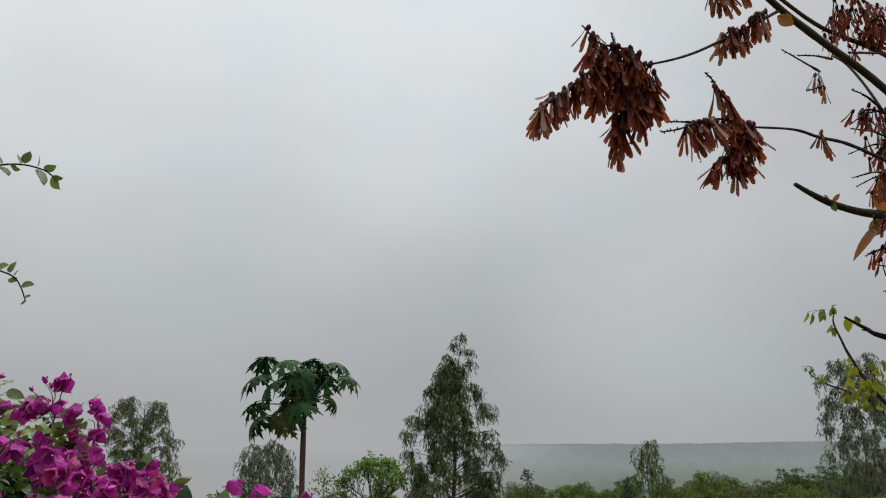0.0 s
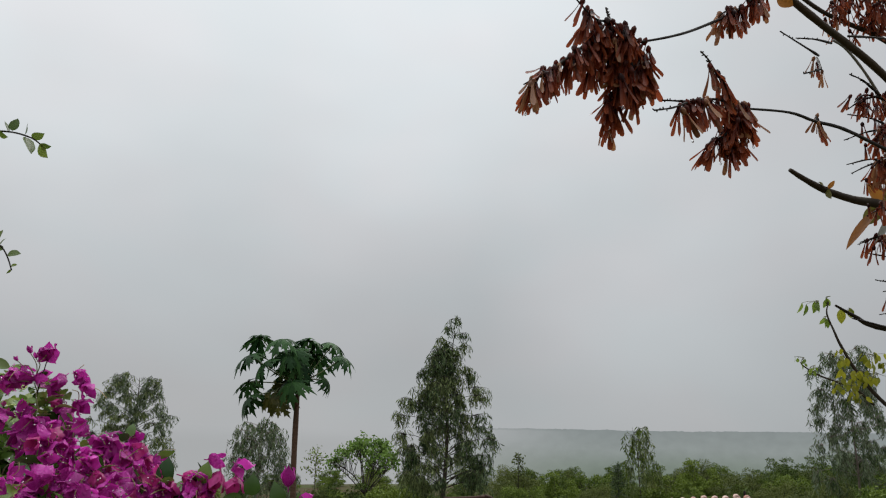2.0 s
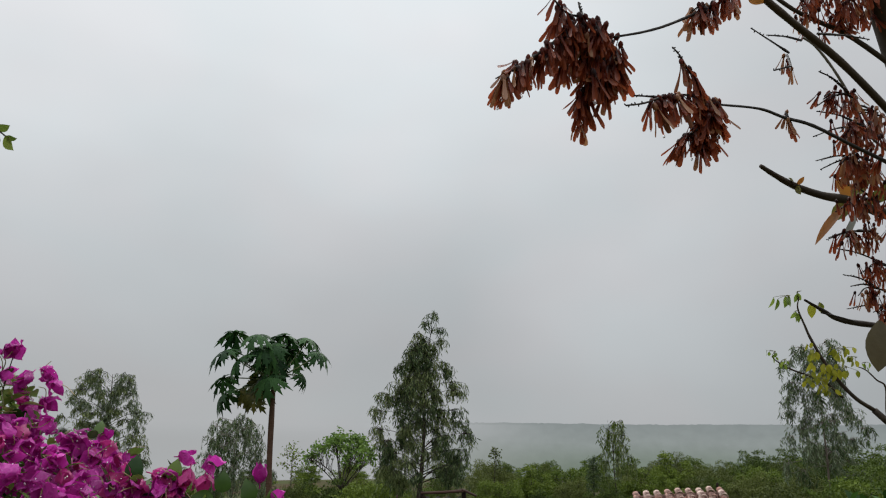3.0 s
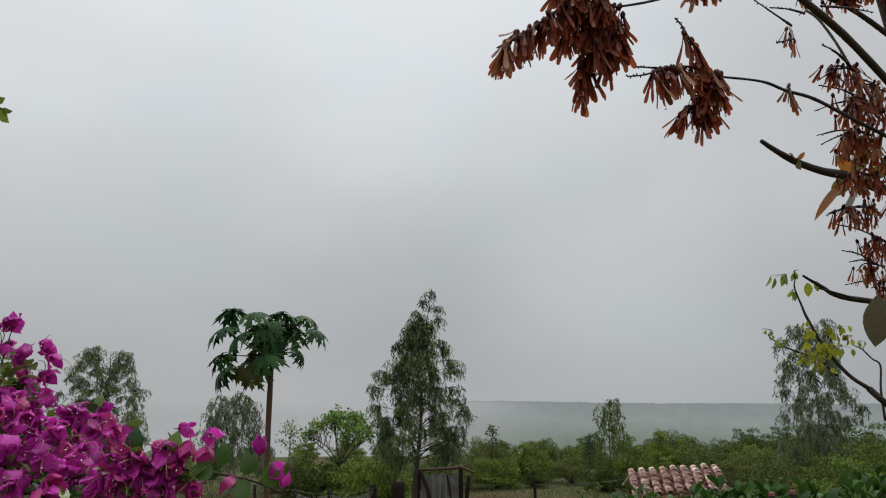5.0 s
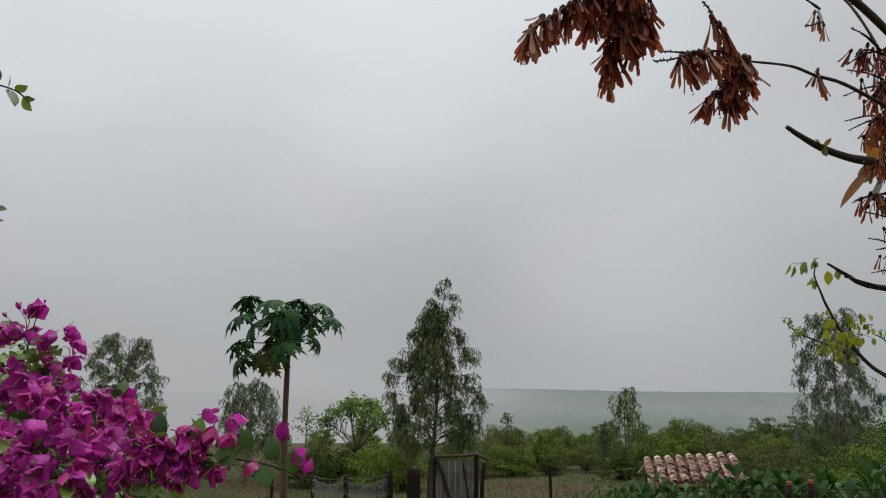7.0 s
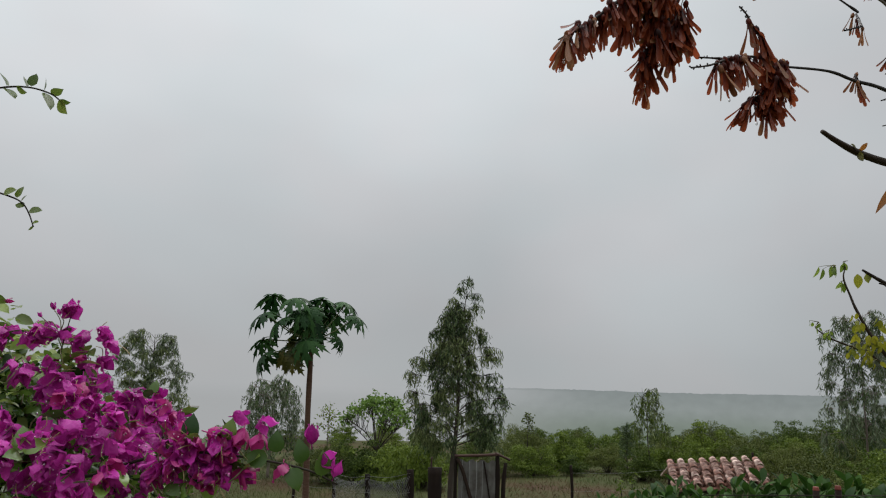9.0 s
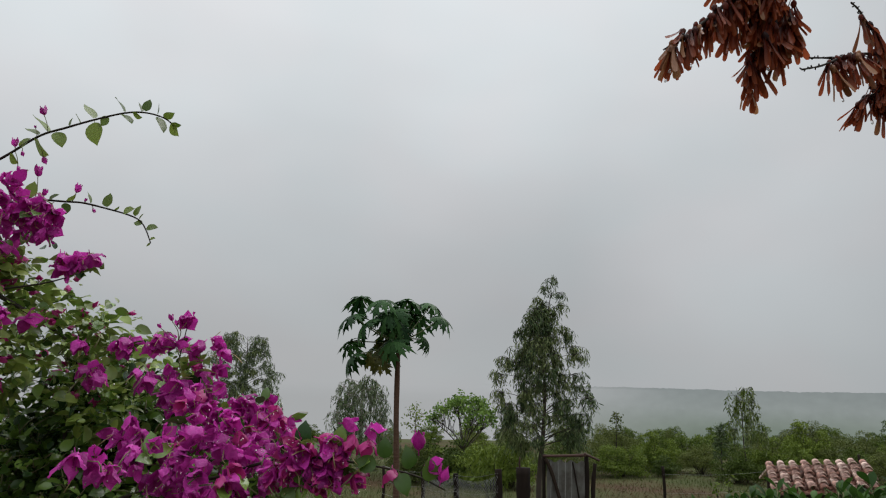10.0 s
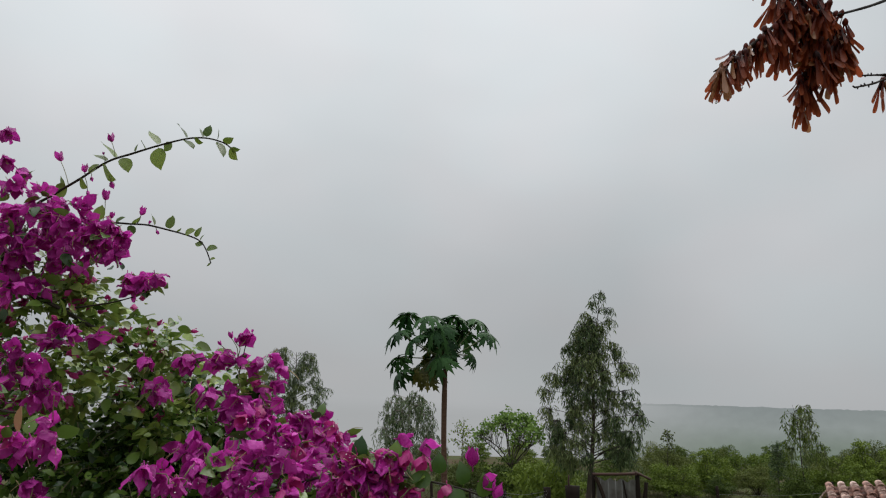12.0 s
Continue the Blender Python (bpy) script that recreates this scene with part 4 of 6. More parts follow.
# ---- low tiled shelter ----
def build_shelter():
    t = thing("shelter", gh(4.65, 13.6), "low shelter roofed with pale red barrel clay tiles", "shelter")
    ridge_l, ridge_r = Vector((3.96, 14.0, 1.50)), Vector((5.47, 14.0, 1.60))
    eave_l = Vector((3.80, 13.2, 1.15))
    along = (ridge_r - ridge_l) / 8
    down = (eave_l - ridge_l) / 6
    across, fall = along.normalized(), down.normalized()
    up = across.cross(fall)
    up = up if up.z > 0 else -up
    rot = Matrix((across, fall, up)).transposed().to_4x4()

    def barrel(r0, r1, ln, flip):
        v, f = [], []
        n = 9
        for r, y in ((r0, 0.0), (r1, ln)):
            for rr in (r, r - 0.014):
                for k in range(n):
                    a = math.pi * k / (n - 1)
                    v.append((rr * math.cos(a), y, flip * rr * math.sin(a) * 0.95))
        for k in range(n - 1):
            f += [(k, k + 1, 2 * n + k + 1, 2 * n + k), (n + k, 3 * n + k, 3 * n + k + 1, n + k + 1), (k, n + k, n + k + 1, k + 1), (2 * n + k, 2 * n + k + 1, 3 * n + k + 1, 3 * n + k)]
        f += [(0, 2 * n, 3 * n, n), (n - 1, 2 * n - 1, 4 * n - 1, 3 * n - 1)]
        return v, f

    cover_tile = mesh_of("tile", barrel(0.056, 0.073, 0.20, 1), M_TILE)
    # pans take the darker clay, with the shade of the gaps in its colour
    pan_tile = mesh_of("tile", barrel(0.086, 0.068, 0.20, -1), M_TILE_SHADE)
    rng = random.Random(9)
    for c in range(9):
        for r in range(6):
            p = ridge_l + along * c + down * r
            for me, off, lift in ((cover_tile, 0.0, 0.05), (pan_tile, 0.5, 0.03)):
                if c == 8 and off:
                    continue
                ob = part("tile", me, None, t)
                j = Matrix.Rotation(rng.uniform(-0.09, 0.09), 4, "Z") @ Matrix.Rotation(0.06 + rng.uniform(-0.05, 0.05), 4, "X")
                ob.matrix_basis = Matrix.Translation(p + along * off + up * (lift + rng.uniform(-0.016, 0.016))) @ rot @ j
    eave_r = eave_l + along * 8
    for a, b in ((ridge_l, ridge_r), (eave_l, eave_r)):
        part("beam", tube([a - up * 0.1, (a + b) / 2 - up * 0.1, b - up * 0.1], 0.04, 0.04, 7, 2), M_WOOD, t)
    for a, b in ((ridge_l, eave_l), (ridge_r, eave_r)):
        part("rafter", tube([a - up * 0.06, (a + b) / 2 - up * 0.06, b - up * 0.06], 0.03, 0.03, 6, 2), M_WOOD, t)
        for p in (a, b):
            part("post", tube([(p.x, p.y, ground_height(p.x, p.y) - 0.05), (p.x, p.y, 0.8), (p.x, p.y, p.z - 0.08)], 0.045, 0.04, 7, 2, 0.1), M_WOOD, t)
    back_l, back_r = ridge_l + Vector((0.04, 0.75, -0.26)), ridge_r + Vector((0.1, 0.75, -0.26))
    v = [ridge_l, ridge_r, back_r, back_l]
    n = up * 0.0 + Vector((0, 0, -0.03))
    v = v + [p + n for p in v]
    part("back_slope", (v, [(0, 1, 2, 3), (7, 6, 5, 4), (0, 4, 5, 1), (1, 5, 6, 2), (2, 6, 7, 3), (3, 7, 4, 0)]), M_TILE, t, smooth=False)


build_shelter()


# ---- broad-leaved hedge and wire-mesh fence ----
def build_hedge():
    rng = random.Random(14)
    big = [mesh_of("leaf", blade(0.16, 0.072, 6, 0.3, c, 0.58), M_HEDGE) for c in (0.06, 0.18, 0.35)]
    plain = blade(0.17, 0.075, 4, 0.3, 0.3, 0.55)
    first = []
    for i in range(4):
        t = thing("hedge_plant", (0, 0, 0), "leafy hedge plant with broad glossy upright green leaves", "plant", "hedge plants")
        joined_ms = []
        for s in range(9):
            a = rng.uniform(0, 6.283)
            foot = Vector((rng.gauss(0, 0.05), rng.gauss(0, 0.05), -0.05))
            tip = Vector((math.cos(a) * rng.uniform(0.05, 0.3), math.sin(a) * rng.uniform(0.05, 0.3), rng.uniform(0.8, 1.1)))
            mid = foot.lerp(tip, 0.55) + Vector((0, 0, 0.06))
            stem = part("stem", tube([foot, mid, tip], 0.012, 0.006, 5, 3), M_GREENSTEM, t)
            for k in range(17):
                u = 0.28 + 0.72 * k / 16
                p = foot.lerp(mid, u * 2) if u < 0.5 else mid.lerp(tip, u * 2 - 1)
                b = k * 2.4 + rng.uniform(-0.4, 0.4)
                d = Vector((math.cos(b), math.sin(b), rng.uniform(0.9, 2.6) if k > 8 else rng.uniform(0.1, 1.4)))
                m = placed(p, d, rng.uniform(0.7, 1.15), rng.uniform(-0.6, 0.6), rng)
                if k > 12:
                    leaf = part("leaf", big[rng.randrange(3)], None, stem)
                    leaf.matrix_basis = m
                else:
                    joined_ms.append(m)
        part("lower_foliage", spread_out(plain, joined_ms), M_HEDGE, t, kind="stuff")
        first.append(t)
    spots = []
    for x in np.arange(2.3, 8.6, 0.36):
        for y in (9.75, 10.35, 11.0):
            px, py = x + rng.uniform(-0.12, 0.12), y + rng.uniform(-0.15, 0.15)
            tall = 1.40 + 0.035 * (px - 2.5) + 0.036 * max(0, px - 3.2) ** 1.5 - 0.07 * (py - 10) + 0.09 * math.exp(-((px - 4.0) / 0.9) ** 2)
            spots.append((px, py, tall - ground_height(px, py)))
    for i, (x, y, h) in enumerate(spots):
        m = pose(x, y, ground_height(x, y), 0, 0, rng.uniform(0, 360)) @ Matrix.Scale(h / 1.12 * rng.uniform(0.86, 1.04), 4)
        if i < 4:
            first[i].matrix_basis = m
        else:
            copy_thing(first[i % 4], m)


build_hedge()


def build_mesh_fence():
    t = thing("mesh_fence", gh(4.2, 9.1), "dark chain-link fence before the hedge", "fence")
    y = 9.05
    wires = []
    for i in range(-22, 64):
        x0 = 2.4 + 0.11 * i
        for s in (1, -1):
            a, b = (x0, y, 0.55), (x0 + s * 1.0, y, 1.55)
            pts = []
            for u in (0.0, 1.0):
                x = a[0] + (b[0] - a[0]) * u
                pts.append(Vector((x, y + 0.004 * s, a[2] + (b[2] - a[2]) * u + 0.03 * (x - 3.5))))
            if pts[0].x > 2.9 and pts[1].x > 2.9 and pts[0].x < 8.4:
                wires.append(tube([pts[0], pts[0].lerp(pts[1], 0.5), pts[1]], 0.003, 0.003, 3, 1))
    part("mesh", joined(wires), M_TWIG, t, kind="stuff")
    part("top_wire", tube([(2.9, y, 1.53), (4.2, y, 1.575), (6, y, 1.63), (8.4, y, 1.7)], 0.006, 0.006, 5, 6), M_TWIG, t)
    for x, z in ((4.21, 1.65), (4.46, 1.67), (6.6, 1.72), (8.4, 1.8)):
        p = part("post", tube([(x, y + 0.08, ground_height(x, y) - 0.1), (x, y + 0.08, 1.1), (x, y + 0.08, z - 0.03)], 0.036, 0.034, 10, 4, 0.08), M_WOOD, t)
        part("cap", tube([(x, y + 0.08, z - 0.035), (x, y + 0.08, z - 0.01), (x, y + 0.08, z + 0.01)], 0.036, 0.030, 10, 2, 0.1), M_CAP, p, "red painted post top")


build_mesh_fence()


# ---- young tree with yellow-green leaves beyond the hedge ----
def build_young_tree():
    base = gh(5.1, 7.5)
    t = thing("young_tree", base, "young tree with arching dark stems and yellow-green leaves", "tree")
    y = 7.5
    rng = random.Random(52)
    part("trunk", tube([base, (5.05, y, 1.6), (4.9, y, 2.35), (4.485, 7.5, 2.789)], 0.05, 0.032, 8, 4, 0.1, rng), M_LIMB, t)
    lines = [[(4.485, 7.5, 2.789), (4.29, 7.5, 2.923), (4.082, 7.5, 3.179), (3.939, 7.5, 3.457), (3.885, 7.5, 3.606), (3.834, 7.5, 3.774), (3.863, 7.5, 3.893)],
             [(4.246, 7.6, 2.911), (4.092, 7.6, 3.054), (3.95, 7.6, 3.11), (3.735, 7.6, 3.187), (3.607, 7.6, 3.266), (3.576, 7.6, 3.306)],
             [(4.676, 7.6, 2.485), (4.666, 7.6, 2.785), (4.687, 7.6, 3.022), (4.608, 7.6, 3.088), (4.515, 7.6, 3.181), (4.416, 7.6, 3.223)]]
    for i, c in enumerate(lines):
        part("limb", tube(c, 0.022 if i == 0 else 0.013, 0.005, 7, 5, 0.12, rng), M_LIMB, t)
    leafm = [mesh_of("leaf", blade(0.14, 0.085, 5, 0.25, c, 0.45), M_YGLEAF) for c in (0.25, 0.55)]
    green = mesh_of("leaf", blade(0.15, 0.085, 5, 0.2, 0.4, 0.45), M_LIME)
    # limp leaves in overlapping tufts under the twigs
    tufts = [((3.93, 3.31), 10, 0.05, leafm[0], 0.62),
             ((4.05, 3.14), 14, 0.06, leafm[1], 0.62),
             ((4.23, 3.33), 12, 0.05, leafm[0], 0.6),
             ((3.97, 3.03), 14, 0.06, leafm[1], 0.6),
             ((4.24, 3.15), 10, 0.06, leafm[0], 0.55),
             ((4.06, 2.95), 8, 0.05, leafm[1], 0.55),
             ((3.87, 3.07), 7, 0.05, leafm[0], 0.5),
             ((4.35, 3.25), 6, 0.03, leafm[0], 0.5),
             ((3.54, 3.29), 6, 0.025, green, 0.36),
             ((3.64, 3.22), 5, 0.03, green, 0.36),
             ((3.74, 3.85), 7, 0.035, green, 0.72),
             ((3.86, 3.9), 4, 0.02, green, 0.72),
             ((3.81, 3.7), 3, 0.02, green, 0.65),
             ((4.04, 3.78), 3, 0.02, leafm[0], 0.62),
             ((4.43, 3.2), 4, 0.03, green, 0.4)]
    stalks = []
    for (x, z), n, sg, me, sz in tufts:
        c = Vector((x, y, z + 0.03))
        for _ in range(n):
            p = c + Vector((rng.gauss(0, sg), rng.gauss(0, sg), rng.gauss(0, sg * 0.8)))
            stalks.append(tube([c + Vector((0.03, 0, 0.02)), (c + p) / 2 + Vector((0, 0, 0.015)), p], 0.003, 0.002, 4, 2))
            d = Vector((rng.gauss(0, 0.35), rng.gauss(0, 0.35), -1))
            part("leaf", me, None, t).matrix_basis = placed(p, d, sz * rng.uniform(0.7, 1.15), rng.uniform(-0.8, 0.8), rng, (0, -1, 0.2))
    part("leaf", leafm[0], None, t).matrix_basis = placed((3.97, y, 3.82), (0.05, 0, -1), 1.0, 0.2, rng, (0, -1, 0.2))
    part("stalk_mass", joined(stalks), M_GREENSTEM, t, kind="stuff")


build_young_tree()


# ---- tree with dry winged fruit ----
def fruit_geo(seed):
    """A small nut with three hanging, slightly twisted papery wings, 4 cm long, hanging along -z."""
    rng = random.Random(seed)
    pieces = []
    v, f = [], []
    for r, z in ((0.001, 0.001), (0.0045, -0.003), (0.0052, -0.007), (0.003, -0.013)):
        v += [(r * math.cos(k * 1.047), r * math.sin(k * 1.047), z) for k in range(6)]
    for i in range(3):
        f += [(i * 6 + k, i * 6 + (k + 1) % 6, i * 6 + 6 + (k + 1) % 6, i * 6 + 6 + k) for k in range(6)]
    pieces.append((v, f))
    for w in range(3):
        a = w * 2.09 + rng.uniform(-0.5, 0.5)
        out, side = Vector((math.cos(a), math.sin(a), 0)), Vector((-math.sin(a), math.cos(a), 0))
        ln, wd = rng.uniform(0.040, 0.054), rng.uniform(0.0033, 0.0047)
        open_ = rng.uniform(0.04, 0.3)
        tw = rng.uniform(-0.9, 0.9)
        v, f = [], []
        prof = (0.36, 0.42, 0.56, 0.78, 0.98, 1.0, 0.74, 0.2)
        reach = (0.0, 0.17, 0.35, 0.54, 0.73, 0.88, 0.97, 1.0)
        for i, p in enumerate(prof):
            u = reach[i]
            c = out * (0.003 + open_ * ln * u * (0.25 + 0.75 * u)) + Vector((0, 0, -0.006 - ln * u))
            s = side * math.cos(tw * u) + out * math.sin(tw * u)
            n = out * math.cos(tw * u) - side * math.sin(tw * u)
            v += [c - s * wd * p + n * 0.0022 * p, c, c + s * wd * p + n * 0.0022 * p]
        for i in range(len(prof) - 1):
            q = 3 * i
            f += [(q, q + 1, q + 4, q + 3), (q + 1, q + 2, q + 5, q + 4)]
        pieces.append((v, f))
    return joined(pieces)


def build_fruit_tree():
    base = gh(1.75, 2.1)
    t = thing("fruit_tree", base, "wet bare-limbed tree hung with brown bunches of winged fruit", "tree")
    rng = random.Random(33)
    dark = [mesh_of("fruit", fruit_geo(100 + i), M_FRUIT) for i in range(6)]
    pale = [mesh_of("fruit", fruit_geo(120 + i), M_FRUIT_PALE) for i in range(3)]
    b = Vector(base)
    part("trunk", tube([b - Vector((0, 0, 0.1)), (1.72, 2.1, 1.8), (1.62, 2.12, 2.6), (1.45, 2.1, 3.0), (1.3, 2.0, 3.35), (1.15, 1.9, 3.7)], 0.07, 0.035, 10, 5, 0.08, rng), M_LIMB, t)

    def limb(ctrl, r0, r1, mat=M_LIMB, label="", knobs=0.12):
        return part("limb", tube(ctrl, r0 * 0.54, r1 * 0.6, 8, 6, knobs, rng), mat, t, label)

    limb([(1.5, 2.05, 2.9), (1.2, 1.84, 3.08), (0.959, 1.70, 3.21), (0.796, 1.62, 3.277), (0.712, 1.58, 3.314), (0.62, 1.53, 3.36)], 0.016, 0.010)
    limb([(0.708, 1.58, 3.317), (0.626, 1.53, 3.251), (0.515, 1.47, 3.169), (0.452, 1.43, 3.126), (0.386, 1.40, 3.095)], 0.0058, 0.0032, M_TWIG)
    limb([(1.33, 2.0, 3.33), (1.138, 1.95, 3.437), (0.977, 1.92, 3.494), (0.862, 1.90, 3.575)], 0.012, 0.007)
    limb([(1.42, 2.05, 3.02), (1.15, 1.86, 3.06), (0.966, 1.75, 3.077), (0.835, 1.65, 3.07), (0.756, 1.60, 3.061), (0.691, 1.56, 3.058), (0.585, 1.50, 3.035)], 0.0085, 0.0032, M_TWIG)
    limb([(1.5, 2.15, 3.0), (1.3, 2.18, 3.07), (1.196, 2.15, 3.092), (1.099, 2.10, 3.086), (1.005, 2.05, 3.091), (0.94, 2.02, 3.108), (0.899, 2.0, 3.122)], 0.030, 0.008)
    limb([(1.6, 2.2, 2.66), (1.4, 2.28, 2.77), (1.234, 2.30, 2.802), (1.153, 2.25, 2.819), (1.079, 2.20, 2.837)], 0.021, 0.005, M_TWIG)
    limb([(1.25, 2.28, 2.797), (1.18, 2.25, 2.806), (1.14, 2.24, 2.812)], 0.006, 0.003, M_TWIG)
    limb([(1.3, 1.98, 3.1), (1.12, 1.9, 3.15), (1.047, 1.85, 3.227), (0.98, 1.80, 3.277), (0.93, 1.77, 3.31), (0.894, 1.75, 3.317)], 0.0065, 0.004, M_GREYBARK, "pale grey twig")

    hung = []

    def raceme(ctrl, n, bare=0.0, spread=0.010, mix=0.12, size=1.0, lean=(0.0, 0.0), fan=0.24):
        """A spike of winged fruit; the last share of it is bare and knobbly."""
        spike = part("raceme", tube(ctrl, 0.0026, 0.0012, 5, 5, 0.5, rng), M_TWIG, t)
        pts = curve_points(ctrl, 12)
        full = int(len(pts) * (1 - bare))
        total = int(n * 1.05)
        for i in range(total):
            # the fruit sits in whorls along the spike
            node = int((i + rng.random()) / total * max(1, full - 1))
            p = pts[node - node % 4 + rng.choice((0, 0, 1))]
            p = p + Vector((rng.gauss(0, spread), rng.gauss(0, spread), rng.gauss(0.002, spread * 0.7)))
            tilt = (Matrix.Rotation(rng.gauss(lean[1], fan), 4, "X") @ Matrix.Rotation(rng.gauss(lean[0], fan), 4, "Y") @ Matrix.Rotation(rng.uniform(0, 6.28), 4, "Z"))
            me = rng.choice(pale) if rng.random() < mix else rng.choice(dark)
            m = Matrix.Translation(p) @ tilt @ Matrix.Scale(size * rng.uniform(0.74, 1.1), 4)
            part("fruit", me, None, spike).matrix_basis = m
            low = min((m @ q.co for q in me.vertices), key=lambda q: q.z)
            if low.y < 1.6:
                hung.append(low + Vector((0, 0, -0.001)))
        if bare:
            knobs = []
            for p in pts[full::2]:
                d = rand_dir(rng) * 0.004
                knobs.append(tube([p, p + d * 0.6, p + d], 0.0012, 0.0010, 4, 1))
            part("knob", joined(knobs), M_TWIG, spike, kind="stuff")

    hub = (0.386, 1.400, 3.095)
    # first bunch
    raceme([(0.384, 1.4, 3.096), (0.363, 1.395, 3.117), (0.339, 1.385, 3.12), (0.31, 1.37, 3.118), (0.281, 1.355, 3.14)], 34, 0.0, 0.005, 0.15, lean=(0.16, 0))
    raceme([(0.339, 1.385, 3.12), (0.336, 1.385, 3.132), (0.333, 1.385, 3.146)], 0, 0.95)
    raceme([(0.32, 1.38, 3.111), (0.293, 1.36, 3.065), (0.261, 1.34, 3.03), (0.226, 1.315, 2.992), (0.194, 1.295, 2.964)], 46, 0.0, 0.004, 0.22, 0.9, lean=(0.1, 0))
    raceme([(0.362, 1.39, 3.112), (0.352, 1.39, 3.085), (0.348, 1.39, 3.055), (0.35, 1.39, 3.025)], 44, 0.0, 0.009, 0.08)
    raceme([(0.353, 1.4, 3.03), (0.345, 1.4, 3.008), (0.339, 1.4, 2.99), (0.337, 1.4, 2.972)], 19, 0.0, 0.005, 0.15, lean=(0.08, 0))
    raceme([(0.389, 1.41, 3.098), (0.391, 1.41, 3.077), (0.388, 1.41, 3.06), (0.392, 1.41, 3.04)], 21, 0.0, 0.006, 0.1, lean=(-0.05, 0))
    raceme([(0.328, 1.38, 3.097), (0.315, 1.38, 3.063), (0.304, 1.38, 3.038)], 20, 0.0, 0.006, 0.1)
    raceme([(0.372, 1.395, 3.06), (0.374, 1.40, 3.03), (0.374, 1.40, 3.008)], 16, 0.0, 0.006, 0.1, lean=(0.0, 0))
    # second bunch
    raceme([(0.587, 1.5, 3.037), (0.564, 1.49, 3.044), (0.544, 1.475, 3.065), (0.523, 1.46, 3.087), (0.513, 1.455, 3.101), (0.501, 1.45, 3.111)], 15, 0.3, 0.003, 0.3, 0.92, lean=(-0.12, 0), fan=0.12)
    raceme([(0.587, 1.5, 3.037), (0.531, 1.47, 3.035), (0.483, 1.44, 3.018), (0.438, 1.41, 2.99), (0.402, 1.39, 2.975)], 30, 0.22, 0.004, 0.2, 0.95)
    raceme([(0.491, 1.45, 3.021), (0.457, 1.43, 3.011), (0.424, 1.42, 3.007)], 0, 0.95)
    raceme([(0.581, 1.5, 3.035), (0.561, 1.5, 3.012), (0.554, 1.5, 2.988), (0.546, 1.5, 2.965)], 40, 0.0, 0.009, 0.08, 0.95)
    raceme([(0.578, 1.505, 3.045), (0.584, 1.505, 3.034), (0.586, 1.505, 3.026)], 7, 0.0, 0.003, 0.15, lean=(-0.15, 0))
    raceme([(0.566, 1.51, 3.02), (0.568, 1.51, 3.0), (0.564, 1.51, 2.98)], 14, 0.0, 0.004, 0.3, 0.85, lean=(-0.32, 0))
    raceme([(0.553, 1.49, 2.985), (0.53, 1.49, 2.972), (0.516, 1.49, 2.962)], 8, 0.0, 0.003, 0.3, 0.95, lean=(0.35, 0))
    # small bunches on the limbs
    raceme([(0.60, 1.52, 3.235), (0.575, 1.50, 3.222), (0.555, 1.49, 3.205)], 16, 0.0, 0.006, 0.2)
    raceme([(0.66, 1.54, 3.29), (0.635, 1.52, 3.265), (0.615, 1.51, 3.245)], 10, 0.0, 0.006, 0.2)
    raceme([(0.62, 1.53, 3.36), (0.585, 1.51, 3.325), (0.565, 1.505, 3.312), (0.55, 1.5, 3.308)], 16, 0.0, 0.006, 0.2)
    raceme([(0.85, 1.74, 3.27), (0.80, 1.64, 3.19), (0.775, 1.6, 3.165), (0.735, 1.58, 3.145)], 3, 0.45, 0.004, 0.6, size=0.75)
    raceme([(0.78, 1.62, 3.05), (0.765, 1.61, 3.075), (0.76, 1.60, 3.06)], 3, 0.0, 0.003, 0.7, size=0.7)
    raceme([(0.86, 1.75, 3.28), (0.78, 1.68, 3.27), (0.72, 1.62, 3.255)], 0, 0.95)
    raceme([(0.89, 1.75, 3.31), (0.84, 1.72, 3.30), (0.79, 1.70, 3.29)], 0, 0.95)
    raceme([(0.86, 1.64, 3.26), (0.93, 1.66, 3.27), (0.99, 1.68, 3.275)], 0, 0.95)
    # thick hanging bunches by the trunk
    for c, n, sp in (((1.03, 1.9, 3.52), 46, 0.022), ((1.10, 1.92, 3.50), 44, 0.022), ((1.16, 1.95, 3.53), 34, 0.025)):
        raceme([Vector(c) + Vector((0.03, 0, 0.05)), Vector(c), Vector(c) + Vector((-0.05, 0, -0.04))], int(n * 0.8), 0.0, sp, 0.12, size=0.9)
    for c, n, sp, ml in (((0.91, 1.72, 3.165), 26, 0.014, 0.3), ((0.985, 1.8, 3.13), 40, 0.018, 0.25), ((1.01, 1.85, 3.08), 34, 0.02, 0.2), ((1.06, 1.92, 3.08), 36, 0.02, 0.15), ((1.10, 1.98, 3.03), 34, 0.022, 0.15), ((1.15, 2.08, 2.98), 34, 0.02, 0.2), ((1.19, 2.1, 2.9), 26, 0.018, 0.2), ((1.165, 2.1, 2.84), 20, 0.012, 0.2), ((1.22, 2.12, 2.8), 20, 0.016, 0.2), ((1.06, 1.86, 3.19), 30, 0.02, 0.2)):
        c = Vector(c) + Vector((0.018, 0, 0))
        raceme([c + Vector((0.06, 0.02, 0.01)), c + Vector((0.0, 0, 0.012)), c + Vector((-0.03, -0.01, -0.01))], int(n * 0.8), 0.0, sp * 0.9, ml, size=0.85)
        for k in range(2):
            a = Vector(c) + Vector((0.03, 0, 0.01))
            e = a + Vector((-rng.uniform(0.06, 0.12), rng.uniform(-0.03, 0.03), rng.uniform(-0.03, 0.05)))
            raceme([a, a.lerp(e, 0.5) + Vector((0, 0, 0.008)), e], 0, 0.95)
